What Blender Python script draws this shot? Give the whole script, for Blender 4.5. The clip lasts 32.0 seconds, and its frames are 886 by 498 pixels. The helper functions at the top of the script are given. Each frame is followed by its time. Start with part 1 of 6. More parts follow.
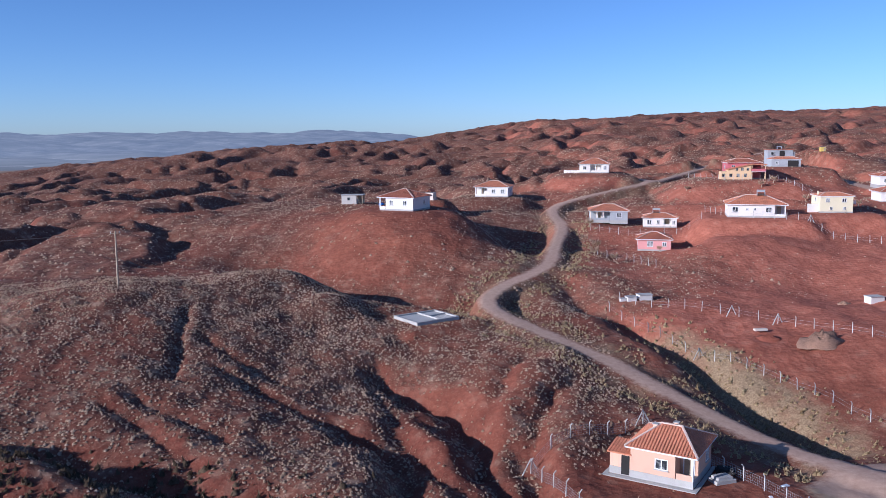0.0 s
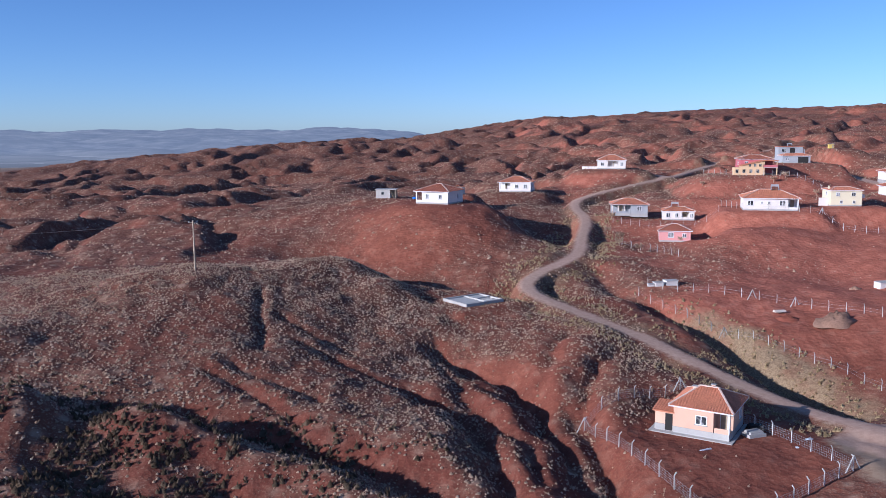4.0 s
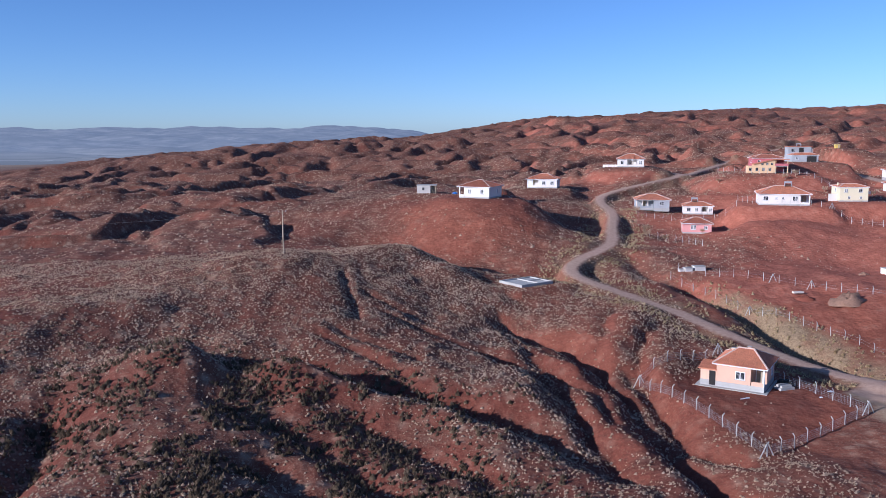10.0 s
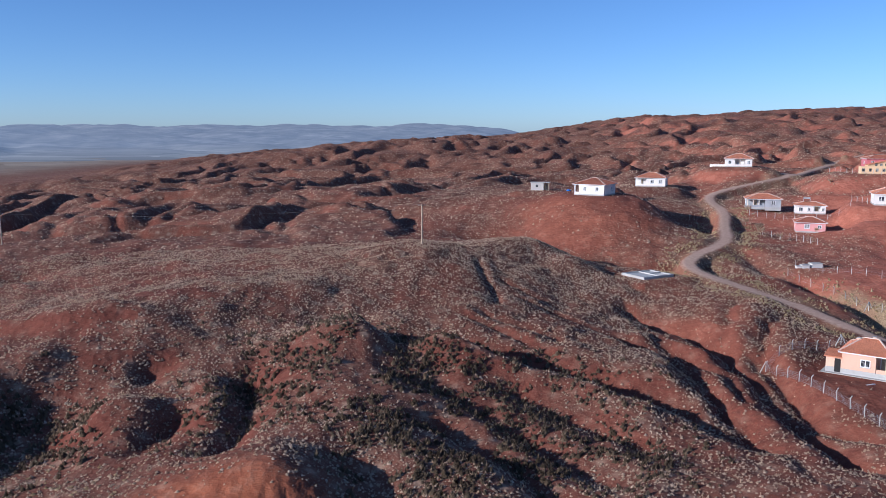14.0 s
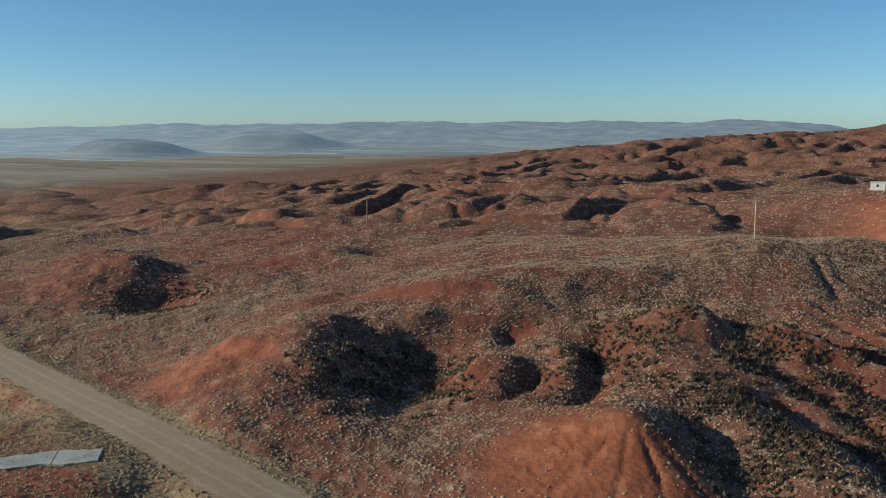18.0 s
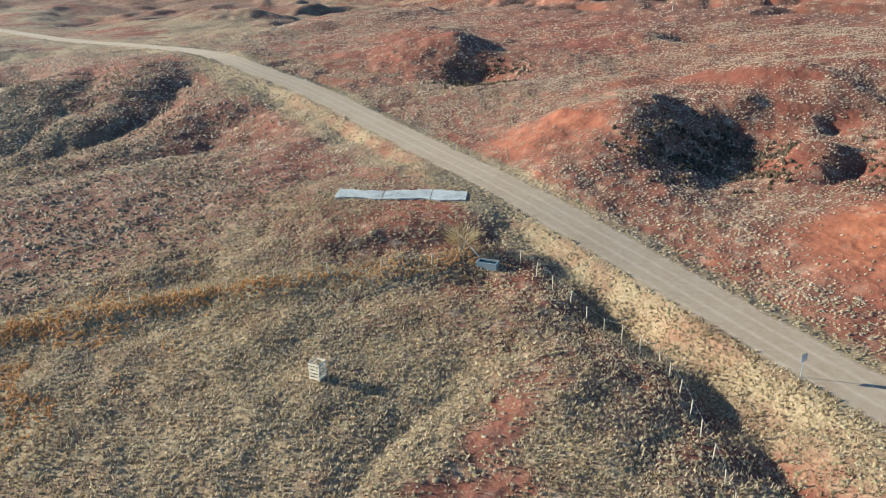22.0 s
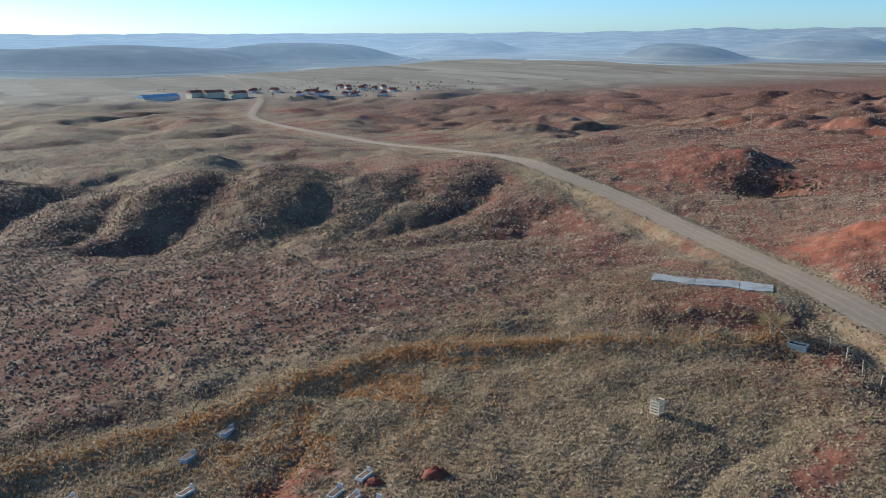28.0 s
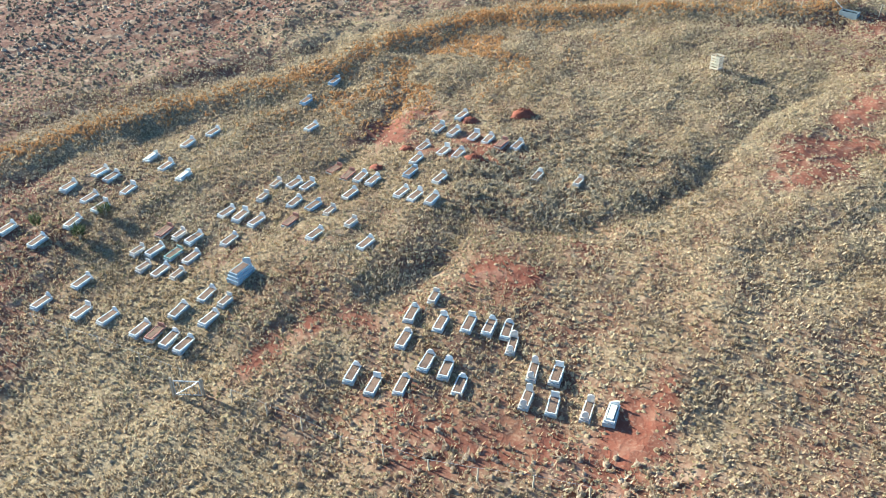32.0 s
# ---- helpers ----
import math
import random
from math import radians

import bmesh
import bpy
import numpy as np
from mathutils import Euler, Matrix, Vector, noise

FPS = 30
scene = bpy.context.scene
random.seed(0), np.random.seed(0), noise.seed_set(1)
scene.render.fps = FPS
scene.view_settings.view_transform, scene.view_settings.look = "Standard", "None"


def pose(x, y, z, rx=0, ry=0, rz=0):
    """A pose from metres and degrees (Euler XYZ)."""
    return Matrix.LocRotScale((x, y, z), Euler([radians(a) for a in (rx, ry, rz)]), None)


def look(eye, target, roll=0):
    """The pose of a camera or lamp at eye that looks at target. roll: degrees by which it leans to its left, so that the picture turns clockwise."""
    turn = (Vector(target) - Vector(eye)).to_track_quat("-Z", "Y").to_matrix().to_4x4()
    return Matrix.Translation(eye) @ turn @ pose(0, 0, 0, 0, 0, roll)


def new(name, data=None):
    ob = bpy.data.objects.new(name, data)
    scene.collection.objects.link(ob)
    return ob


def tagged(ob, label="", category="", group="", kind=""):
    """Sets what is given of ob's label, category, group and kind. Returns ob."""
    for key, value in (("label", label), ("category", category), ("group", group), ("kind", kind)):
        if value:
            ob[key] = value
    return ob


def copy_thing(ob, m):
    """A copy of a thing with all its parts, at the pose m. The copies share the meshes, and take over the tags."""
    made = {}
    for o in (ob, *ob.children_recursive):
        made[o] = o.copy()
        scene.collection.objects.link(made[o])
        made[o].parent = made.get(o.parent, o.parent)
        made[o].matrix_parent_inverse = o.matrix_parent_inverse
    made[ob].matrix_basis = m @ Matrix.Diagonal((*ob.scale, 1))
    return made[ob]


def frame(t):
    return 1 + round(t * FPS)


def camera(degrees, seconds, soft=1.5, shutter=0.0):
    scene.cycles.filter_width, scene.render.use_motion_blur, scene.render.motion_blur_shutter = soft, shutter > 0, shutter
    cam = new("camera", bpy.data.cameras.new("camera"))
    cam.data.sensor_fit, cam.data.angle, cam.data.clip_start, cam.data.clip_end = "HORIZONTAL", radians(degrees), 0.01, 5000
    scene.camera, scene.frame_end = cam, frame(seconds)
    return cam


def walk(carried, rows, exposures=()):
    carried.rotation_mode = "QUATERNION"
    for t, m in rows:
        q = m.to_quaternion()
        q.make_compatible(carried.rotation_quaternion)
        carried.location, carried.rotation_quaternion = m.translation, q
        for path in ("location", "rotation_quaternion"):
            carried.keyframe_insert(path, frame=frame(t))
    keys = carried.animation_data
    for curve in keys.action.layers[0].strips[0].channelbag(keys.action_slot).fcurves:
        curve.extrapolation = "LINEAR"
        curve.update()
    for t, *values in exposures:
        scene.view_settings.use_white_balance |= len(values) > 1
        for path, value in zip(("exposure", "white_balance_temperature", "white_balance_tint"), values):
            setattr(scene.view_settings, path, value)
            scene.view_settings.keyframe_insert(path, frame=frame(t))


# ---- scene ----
cam = camera(54.89, 32.0, soft=0.55)


def at(x, y, z, turn, tilt, lean):
    """Camera pose: turn to the left from north, tilt upwards, lean, in degrees."""
    return pose(x, y, z, 0, 0, turn) @ pose(0, 0, 0, 90 + tilt) @ pose(0, 0, 0, 0, 0, lean)


walk(cam, [
    (0.0, at(-0.00, -0.00, 32.00, 0.471, -7.580, -0.386)),
    (0.5, at(-0.83, -1.26, 31.93, 0.527, -7.602, -0.415)),
    (1.0, at(-1.67, -2.77, 31.88, 0.552, -7.595, -0.491)),
    (1.5, at(-2.59, -4.39, 31.96, 0.558, -7.649, -0.511)),
    (2.0, at(-3.46, -5.93, 32.02, 0.583, -7.677, -0.450)),
    (2.5, at(-4.30, -7.29, 32.07, 0.593, -7.694, -0.565)),
    (3.0, at(-5.02, -8.79, 32.03, 0.660, -7.710, -0.552)),
    (3.5, at(-6.01, -10.50, 32.10, 0.660, -7.739, -0.450)),
    (5.5, at(-9.54, -16.32, 32.27, 0.656, -7.819, -0.334)),
    (6.0, at(-10.48, -17.99, 32.28, 0.668, -7.817, -0.308)),
    (6.5, at(-11.18, -19.44, 32.35, 0.711, -7.823, -0.391)),
    (7.0, at(-12.04, -20.94, 32.38, 0.731, -7.833, -0.345)),
    (7.5, at(-12.96, -22.51, 32.39, 0.729, -7.846, -0.307)),
    (8.0, at(-13.75, -24.03, 32.47, 0.738, -7.862, -0.352)),
    (8.5, at(-14.69, -25.62, 32.52, 0.692, -7.867, -0.307)),
    (9.0, at(-15.58, -27.11, 32.52, 0.671, -7.869, -0.217)),
    (9.5, at(-16.42, -28.54, 32.52, 0.643, -7.843, -0.265)),
    (10.0, at(-17.34, -30.20, 32.61, 0.620, -7.858, -0.215)),
    (10.5, at(-18.39, -31.75, 32.69, 0.554, -7.866, -0.189)),
    (11.0, at(-19.28, -33.20, 32.62, 0.545, -7.848, -0.158)),
    (11.5, at(-20.25, -34.67, 32.67, 0.518, -7.842, -0.093)),
    (12.0, at(-21.35, -36.18, 32.81, 0.448, -7.889, -0.017)),
    (12.5, at(-22.32, -37.78, 32.94, 0.577, -7.910, -0.009)),
    (13.0, at(-23.18, -39.26, 32.91, 2.673, -7.917, -0.050)),
    (13.5, at(-24.04, -40.76, 32.98, 4.699, -7.967, -0.076)),
    (14.0, at(-25.04, -42.28, 33.03, 6.399, -7.975, -0.016)),
    (14.5, at(-25.85, -43.77, 32.98, 8.302, -7.982, -0.068)),
    (15.0, at(-26.65, -45.43, 33.02, 11.675, -8.014, -0.086)),
    (15.5, at(-27.31, -47.28, 33.14, 16.149, -8.059, -0.129)),
    (17.5, at(-27.60, -54.03, 33.04, 26.426, -8.114, -0.142)),
    (18.0, at(-27.82, -55.83, 33.11, 26.530, -8.186, -0.097)),
    (18.5, at(-27.83, -57.66, 33.17, 26.712, -10.563, -0.050)),
    (19.0, at(-27.80, -59.29, 33.14, 26.911, -14.596, -0.052)),
    (19.5, at(-27.71, -61.23, 33.14, 27.103, -18.841, -0.071)),
    (20.0, at(-27.79, -63.02, 33.20, 27.252, -21.255, -0.028)),
    (20.5, at(-27.79, -64.81, 33.28, 27.403, -21.650, 0.020)),
    (21.0, at(-27.95, -66.55, 33.33, 30.137, -21.786, -0.046)),
    (21.5, at(-28.07, -68.20, 33.35, 37.207, -21.927, -0.287)),
    (22.0, at(-28.19, -69.83, 33.28, 44.675, -21.995, -0.491)),
    (22.5, at(-27.85, -71.67, 33.41, 49.265, -22.022, -0.723)),
    (23.0, at(-27.63, -73.23, 33.46, 53.469, -22.040, -0.951)),
    (23.5, at(-27.22, -74.96, 33.61, 56.651, -22.083, -0.908)),
    (24.0, at(-26.66, -76.61, 33.69, 59.777, -22.094, -0.965)),
    (24.5, at(-26.02, -78.29, 33.75, 60.398, -22.095, -0.825)),
    (25.0, at(-25.33, -79.91, 33.79, 60.578, -22.110, -0.743)),
    (25.5, at(-24.58, -81.49, 33.85, 60.753, -18.522, -0.648)),
    (27.5, at(-21.03, -87.67, 34.06, 61.302, -14.374, -0.353)),
    (28.0, at(-20.44, -89.33, 34.05, 61.271, -14.294, -0.160)),
    (28.5, at(-19.25, -90.79, 34.01, 61.553, -17.817, -0.198)),
    (29.0, at(-17.99, -92.37, 34.26, 61.866, -26.427, -0.220)),
    (29.5, at(-16.93, -93.95, 34.35, 62.090, -34.708, -0.166)),
    (30.0, at(-15.98, -95.44, 34.24, 62.238, -34.505, -0.169)),
    (30.5, at(-15.12, -96.93, 34.26, 62.369, -34.416, -0.116)),
    (31.0, at(-14.25, -98.36, 34.41, 62.542, -34.432, -0.093)),
    (31.5, at(-13.36, -99.83, 34.30, 62.725, -34.308, -0.123)),
    (32.0, at(-12.50, -101.36, 34.37, 62.855, -34.268, -0.113)),
], exposures=[
    (0, 0.33, 4880, 18), (11, 0.33, 4880, 18), (14, 0.33, 4950, 14), (15.5, 0.35, 5300, 6), (17.5, 0.2, 5650, -7), (19, 0.35, 5500, -6), (20.0, 1.05, 5650, -4), (20.6, 1.27, 5600, -6), (22, 1.4, 5250, -8), (24, 1.8, 5020, -14), (25, 1.67, 5020, -15),
    (25.6, 1.42, 5020, -14), (27.5, 0.75, 5000, -3), (28.3, 0.6, 5000, -2), (29.0, 0.72, 5400, 0), (29.6, 1.45, 5400, -4), (32, 1.9, 5120, -10)])

# ---- light ----
SUN_AZ, SUN_EL = 240.0, 18.5
world = bpy.data.worlds.new("sky")
scene.world = world
world.use_nodes = True
wn = world.node_tree.nodes
sky = wn.new("ShaderNodeTexSky")
sky.sky_type = "NISHITA"
sky.sun_disc = False
sky.sun_elevation = radians(SUN_EL)
sky.sun_rotation = radians(SUN_AZ)
sky.altitude, sky.air_density, sky.dust_density, sky.ozone_density = 900, 0.75, 0.55, 3.0
wn["Background"].inputs["Strength"].default_value = 0.088
world.node_tree.links.new(sky.outputs[0], wn["Background"].inputs["Color"])
sun_way = Vector((math.sin(radians(SUN_AZ)) * math.cos(radians(SUN_EL)), math.cos(radians(SUN_AZ)) * math.cos(radians(SUN_EL)), math.sin(radians(SUN_EL))))
sun = new("sun", bpy.data.lights.new("sun", "SUN"))
sun.data.energy, sun.data.angle, sun.data.color = 5.0, radians(0.55), (1.0, 0.86, 0.69)
sun.matrix_world = look(sun_way * 100, (0, 0, 0))

# ---- land: height of the ground as a sum of landforms ----
_rng = np.random.RandomState(7)
_perm = np.concatenate([_rng.permutation(512)] * 3)
_grad = np.stack([np.cos(np.arange(512) * 2.399963), np.sin(np.arange(512) * 2.399963)], 1)


def wavy(x, y, size, shift=0):
    """Gradient noise, about -1 to 1, with features of the given size."""
    x, y = np.asarray(x, float) / size + 37.3 + shift * 11.7, np.asarray(y, float) / size + 91.1 + shift * 5.3
    i, j = np.floor(x).astype(int), np.floor(y).astype(int)
    u, v = x - i, y - j
    su, sv = u * u * u * (u * (u * 6 - 15) + 10), v * v * v * (v * (v * 6 - 15) + 10)

    def corner(a, b):
        g = _grad[_perm[(_perm[(i + a) % 512] + j + b) % 512]]
        return g[..., 0] * (u - a) + g[..., 1] * (v - b)
    low = corner(0, 0) * (1 - su) + corner(1, 0) * su
    high = corner(0, 1) * (1 - su) + corner(1, 1) * su
    return 1.5 * (low * (1 - sv) + high * sv)


def step(a, b, v):
    t = np.clip((v - a) / (b - a), 0, 1)
    return t * t * (3 - 2 * t)


def bump(X, Y, x, y, rx, ry, turn=0.0, power=2.0):
    """1 at (x, y), falling to 0 past the radii; turn in degrees; a high power gives a flat top."""
    c, s = math.cos(radians(turn)), math.sin(radians(turn))
    u, v = ((X - x) * c + (Y - y) * s) / rx, (-(X - x) * s + (Y - y) * c) / ry
    return np.exp(-((u * u + v * v) ** (power / 2)))


def beside(X, Y, line, reach=40.0):
    """Distance to a polyline (1000 where farther than reach), and how far along it (0 to 1 by corners) the nearest place lies."""
    X, Y = np.asarray(X, float), np.asarray(Y, float)
    best, along = np.full(X.shape, 1000.0).ravel(), np.zeros(X.size)
    xs, ys = X.ravel(), Y.ravel()
    n = len(line) - 1
    for k in range(n):
        (ax, ay), (bx, by) = line[k][:2], line[k + 1][:2]
        near = np.flatnonzero((xs > min(ax, bx) - reach) & (xs < max(ax, bx) + reach) & (ys > min(ay, by) - reach) & (ys < max(ay, by) + reach))
        px, py, dx, dy = xs[near], ys[near], bx - ax, by - ay
        t = np.clip(((px - ax) * dx + (py - ay) * dy) / (dx * dx + dy * dy), 0, 1)
        d = np.hypot(px - ax - t * dx, py - ay - t * dy)
        less = d < best[near]
        best[near[less]], along[near[less]] = d[less], (k + t[less]) / n
    return best.reshape(X.shape), along.reshape(X.shape)


def gully(X, Y, line, wide, deep, sharp=1.5, end=False):
    d, s = beside(X, Y, line, 4.5 * wide)
    return -deep * np.exp(-(d / wide) ** sharp) * step(0, 0.25, s + 0.02) * (step(1, 0.7, s) if end else 1)


def rounded(line, times=1):
    """A polyline with its corners cut."""
    pts = [np.array(p, float) for p in line]
    for _ in range(times):
        out = [pts[0]]
        for a, b in zip(pts, pts[1:]):
            out += [a * 0.75 + b * 0.25, a * 0.25 + b * 0.75]
        pts = out + [pts[-1]]
    return [tuple(p) for p in pts]


def base(X, Y):
    """The wide shape of the land: high to the north-east, a plain to the west."""
    east = step(-560, -40, X)
    z = -21 + 20 * step(-700, -130, X)
    z = z + east * 0.062 * np.clip(Y, 0, 260) + east * 0.03 * np.clip(Y - 260, 0, 1000) * step(-150, 150, X)
    z = z + 0.036 * np.clip(X - 40, 0, 700) * step(0, 300, Y)
    return z - 3.0 * step(20, -60, Y) * east


def lean(X, Y, x, y, west, east, across, h, power=2.0):
    """A mound with its steeper side towards the east-north-east."""
    u, v = (X - x) * 0.866 + (Y - y) * 0.5, -(X - x) * 0.5 + (Y - y) * 0.866
    u = np.where(u > 0, u / east, u / west)
    return h * np.exp(-((u * u + (v / across) ** 2) ** (power / 2)))


# grassy bank round the burial ground and the foot trail outside it
BANK = [(-84, -9), (-93, -27), (-101.5, -42), (-104, -54), (-102.5, -66), (-101, -80), (-100, -95), (-96, -107)]
TRAIL = [(-88, -8.5), (-96, -26), (-104.5, -43), (-106.8, -55), (-105.5, -68), (-104, -81), (-102, -96), (-98.5, -108)]


def landforms(X, Y):
    z = np.zeros_like(X)
    # orange cone with runnels down its face
    r, a = np.hypot(X + 48, Y - 28), np.arctan2(Y - 28, X + 48)
    runnel = (1 - np.abs(np.sin(11 * a + 1.3 * np.sin(2.3 * a) + 0.5 * wavy(X, Y, 6)))) ** 3 * (0.4 + 0.6 * step(-0.2, 0.3, wavy(X, Y, 5, 77)))
    z = z + 2.6 * np.exp(-(r / 8.5) ** 1.3) - 0.42 * runnel * step(1.0, 5, r) * step(19, 10, r) * step(0.6, -0.3, Y * 0.1 - 3.2)
    z = z + gully(X, Y, [(-46, 41), (-40, 31), (-35.5, 22), (-32, 12), (-30, 4)], 5, 2.2)
    z = z + lean(X, Y, -26, 8, 6, 5, 7, 1.6)
    # hill with its shaded hollow, and the knobs beside it
    P, Q = X + 2.0 * wavy(X, Y, 8, 67) + 0.8 * wavy(X, Y, 3.5, 69), Y + 2.0 * wavy(X, Y, 8, 68) + 0.8 * wavy(X, Y, 3.5, 70)
    z = z + lean(P, Q, -96.5, 40, 13, 9, 17, 5.4) - 2.1 * bump(P, Q, -79, 36, 8, 14, 25)
    z = z + lean(P, Q, -88, 52, 8, 6, 6, 1.6) + lean(P, Q, -69.5, 44, 4.5, 4, 5, 2.6) + lean(P, Q, -62, 50, 4, 3, 7, 1.5)
    z = z - 2.0 * bump(P, Q, -72, 55, 3, 3.5) - 1.6 * bump(P, Q, -64, 41, 3, 4)
    z = z + gully(X, Y, [(-62, 60), (-59, 52), (-56.5, 44), (-56, 36)], 2.6, 2.0)
    z = z + 1.5 * bump(X, Y, -91, 68, 13, 4.2, 6, 5)
    # dark knoll, its spur and the gullies south of it
    z = z + lean(X, Y, -49.5, 67, 9, 4.4, 7, 5.3) - 1.2 * bump(X, Y, -42, 73, 3.5, 4) + 1.4 * bump(X, Y, -41, 55, 9, 8) + 1.0 * bump(X, Y, -49, 54, 7, 9) - 0.9 * bump(X, Y, -24, 60, 8, 7) + 1.6 * bump(X, Y, -36, 67.5, 6, 4.5) + lean(X, Y, -62, 88, 8, 5, 5, 1.4)
    z = z + gully(X, Y, [(-44, 74), (-36, 73), (-26, 71), (-16, 67.5), (-8, 62), (0, 52)], 3.2, 2.4)
    z = z - gully(X, Y, [(-46, 66.5), (-37, 67), (-28, 65), (-19, 61.5), (-12, 57)], 3.0, 1.5)
    z = z + gully(X, Y, [(-47, 60), (-38, 57.5), (-31, 53), (-24, 46), (-18, 38)], 3.2, 1.9)
    z = z + gully(X, Y, [(-40, 50), (-33, 45), (-26, 38), (-22, 30)], 2.6, 1.5)
    z = z + gully(X, Y, [(-30, 61), (-22, 56), (-14, 49)], 2.2, 1.2)
    # old plough furrows and wheel tracks
    for line in ([(-35.4, 87.3), (-28.7, 83.8), (-21.7, 79)], [(-38.7, 86), (-31, 81), (-23, 73.6)], [(-30, 98.6), (-22.3, 93.6), (-14.4, 87.8)], [(-34, 108), (-26, 101), (-19, 96.5)], [(-37, 118), (-34, 104), (-31, 92)], [(-66, 104), (-58, 108), (-50, 114)], [(-63, 101), (-55, 105), (-47, 111)]):
        z = z + gully(X, Y, line, 0.75, 0.65, 2)
    for line in ([(-11.5, 107.5), (-9.3, 99.3), (-4.7, 87.7), (-0.5, 75.9), (1.5, 70)], [(-10, 110.7), (-7.3, 99.7), (-3, 91.8), (2.3, 80.6)]):
        z = z + gully(X, Y, line, 0.6, 0.35, 2)
    # ravines down to the fenced yard
    P, Q = X + 0.9 * wavy(X, Y, 5, 75), Y + 0.9 * wavy(X, Y, 5, 76)
    z = z + gully(P, Q, [(-15, 90), (-10.5, 85.3), (-6.8, 83.6), (-4.3, 79.4), (-3.3, 73.5), (-2.7, 66.9), (0, 57)], 2.0, 2.5)
    z = z + gully(P, Q, [(-8, 92), (-4.5, 84), (0.2, 76), (2, 66)], 1.5, 1.4)
    z = z + gully(P, Q, [(-12, 108), (-6.8, 102.4), (-0.5, 97), (2.5, 87.7), (4, 78), (5.6, 69.6), (6.7, 60.7), (9, 46)], 2.5, 3.0)
    z = z + gully(P, Q, [(12, 112), (8, 106), (6, 98), (4, 90)], 1.5, 1.1) + gully(P, Q, [(16, 104), (12, 97), (9.5, 90), (7, 82)], 1.4, 1.0)
    z = z + gully(P, Q, [(8, 86), (8.6, 78), (8.8, 70), (9.5, 62), (13, 56.5)], 1.6, 1.6)
    z = z + gully(X, Y, [(6, 90), (7, 82), (8.5, 74), (10, 66)], 2.0, 1.3)
    z = z + 1.8 * bump(X, Y, 10, 103, 6, 11, -20) + 1.0 * bump(X, Y, 5, 90, 2.5, 7) + 0.8 * bump(X, Y, 15, 52, 8, 5)
    # hill with the pole, the shaded hollow behind it, hill with the house
    z = z + lean(X, Y, -27, 138, 14, 6, 9, 3.4) + gully(X, Y, [(-52, 176), (-36, 166), (-20, 152), (-6, 143), (2, 140)], 9, 3.6, 2)
    z = z + 3.0 * bump(X, Y, -9, 188, 20, 20, 0, 4) - 3.0 * bump(X, Y, 14, 192, 8, 20, -10) + 1.6 * bump(X, Y, -10, 168, 13, 10)
    z = z + lean(X, Y, 5, 180, 20, 7, 20, 2.6) - 1.4 * bump(X, Y, 24, 194, 6, 22, -8)
    z = z + 1.4 * bump(X, Y, -18, 126, 5, 8) + 1.2 * bump(X, Y, -6, 137, 6, 4)
    z = z + 1.8 * bump(X, Y, 12, 250, 12, 14, 0, 4) - 2.2 * bump(X, Y, 26, 246, 7, 14)
    # low cut beside the village road
    z = z + gully(X + 1.2 * wavy(X, Y, 9, 71), Y, [(23, 140), (28.0, 130), (32, 121), (35.5, 111.5), (39.3, 102), (43, 93), (46, 86)], 3.0, 3.6, 1.8, True) + gully(X, Y, [(22, 158), (21, 148), (22, 138)], 3, 1.6)
    # slope under the white houses, terraces
    z = z + 3.2 * bump(X, Y, 78, 203, 22, 15, 8, 4) - 1.2 * bump(X, Y, 62, 158, 18, 12)
    # ridge and gullies north of the main road
    z = z + lean(X, Y, -166, 72, 20, 8, 13, 5.0) - 3.0 * bump(X, Y, -147, 62, 9, 10) + lean(X, Y, -138, 108, 12, 6, 8, 1.8) - 2.4 * bump(X, Y, -127, 114, 7, 5, 20)
    z = z + lean(X, Y, -196, 96, 16, 9, 9, 2.2) + lean(X, Y, -112, 66, 10, 7, 6, 1.2)
    # shaded valley south of the main road, with spurs
    U, V = X + 3.0 * wavy(X, Y, 22, 63) + 1.4 * wavy(X, Y, 8, 64), Y + 3.0 * wavy(X, Y, 22, 65) + 1.4 * wavy(X, Y, 8, 66)
    z = z + gully(U, V, [(-140, 12), (-152, 6), (-166, -10), (-179, -32), (-191, -56), (-208, -88), (-238, -128)], 17, 2.6, 2)
    z = z + gully(U, V, [(-206, 30), (-190, 20), (-176, 0), (-172, -17), (-170, -36), (-178, -56)], 5.0, 1.9) + gully(U, V, [(-262, 16), (-246, 7), (-218, -8), (-192, -24), (-176, -46)], 7.5, 2.3)
    z = z + gully(U, V, [(-300, -10), (-274, -20), (-238, -27), (-210, -42), (-190, -62)], 9, 2.6) + gully(U, V, [(-166, 20), (-157, 6), (-158, -13), (-164, -30)], 4, 1.6)
    z = z + gully(U, V, [(-222, 18), (-206, 6), (-188, -8), (-178, -26)], 3.6, 1.0) + gully(U, V, [(-250, -18), (-228, -33), (-207, -52), (-190, -70)], 5, 1.3)
    z = z + 5.0 * bump(X, Y, -226, -30, 20, 18) + 1.6 * bump(X, Y, -199, -26, 9, 9) - 1.0 * bump(X, Y, -154, -24, 9, 9)
    z = z + gully(U, V, [(-290, -50), (-246, -70), (-206, -96)], 9, 3.0) + gully(U, V, [(-225, -60), (-208, -74), (-192, -92)], 5, 2.5)
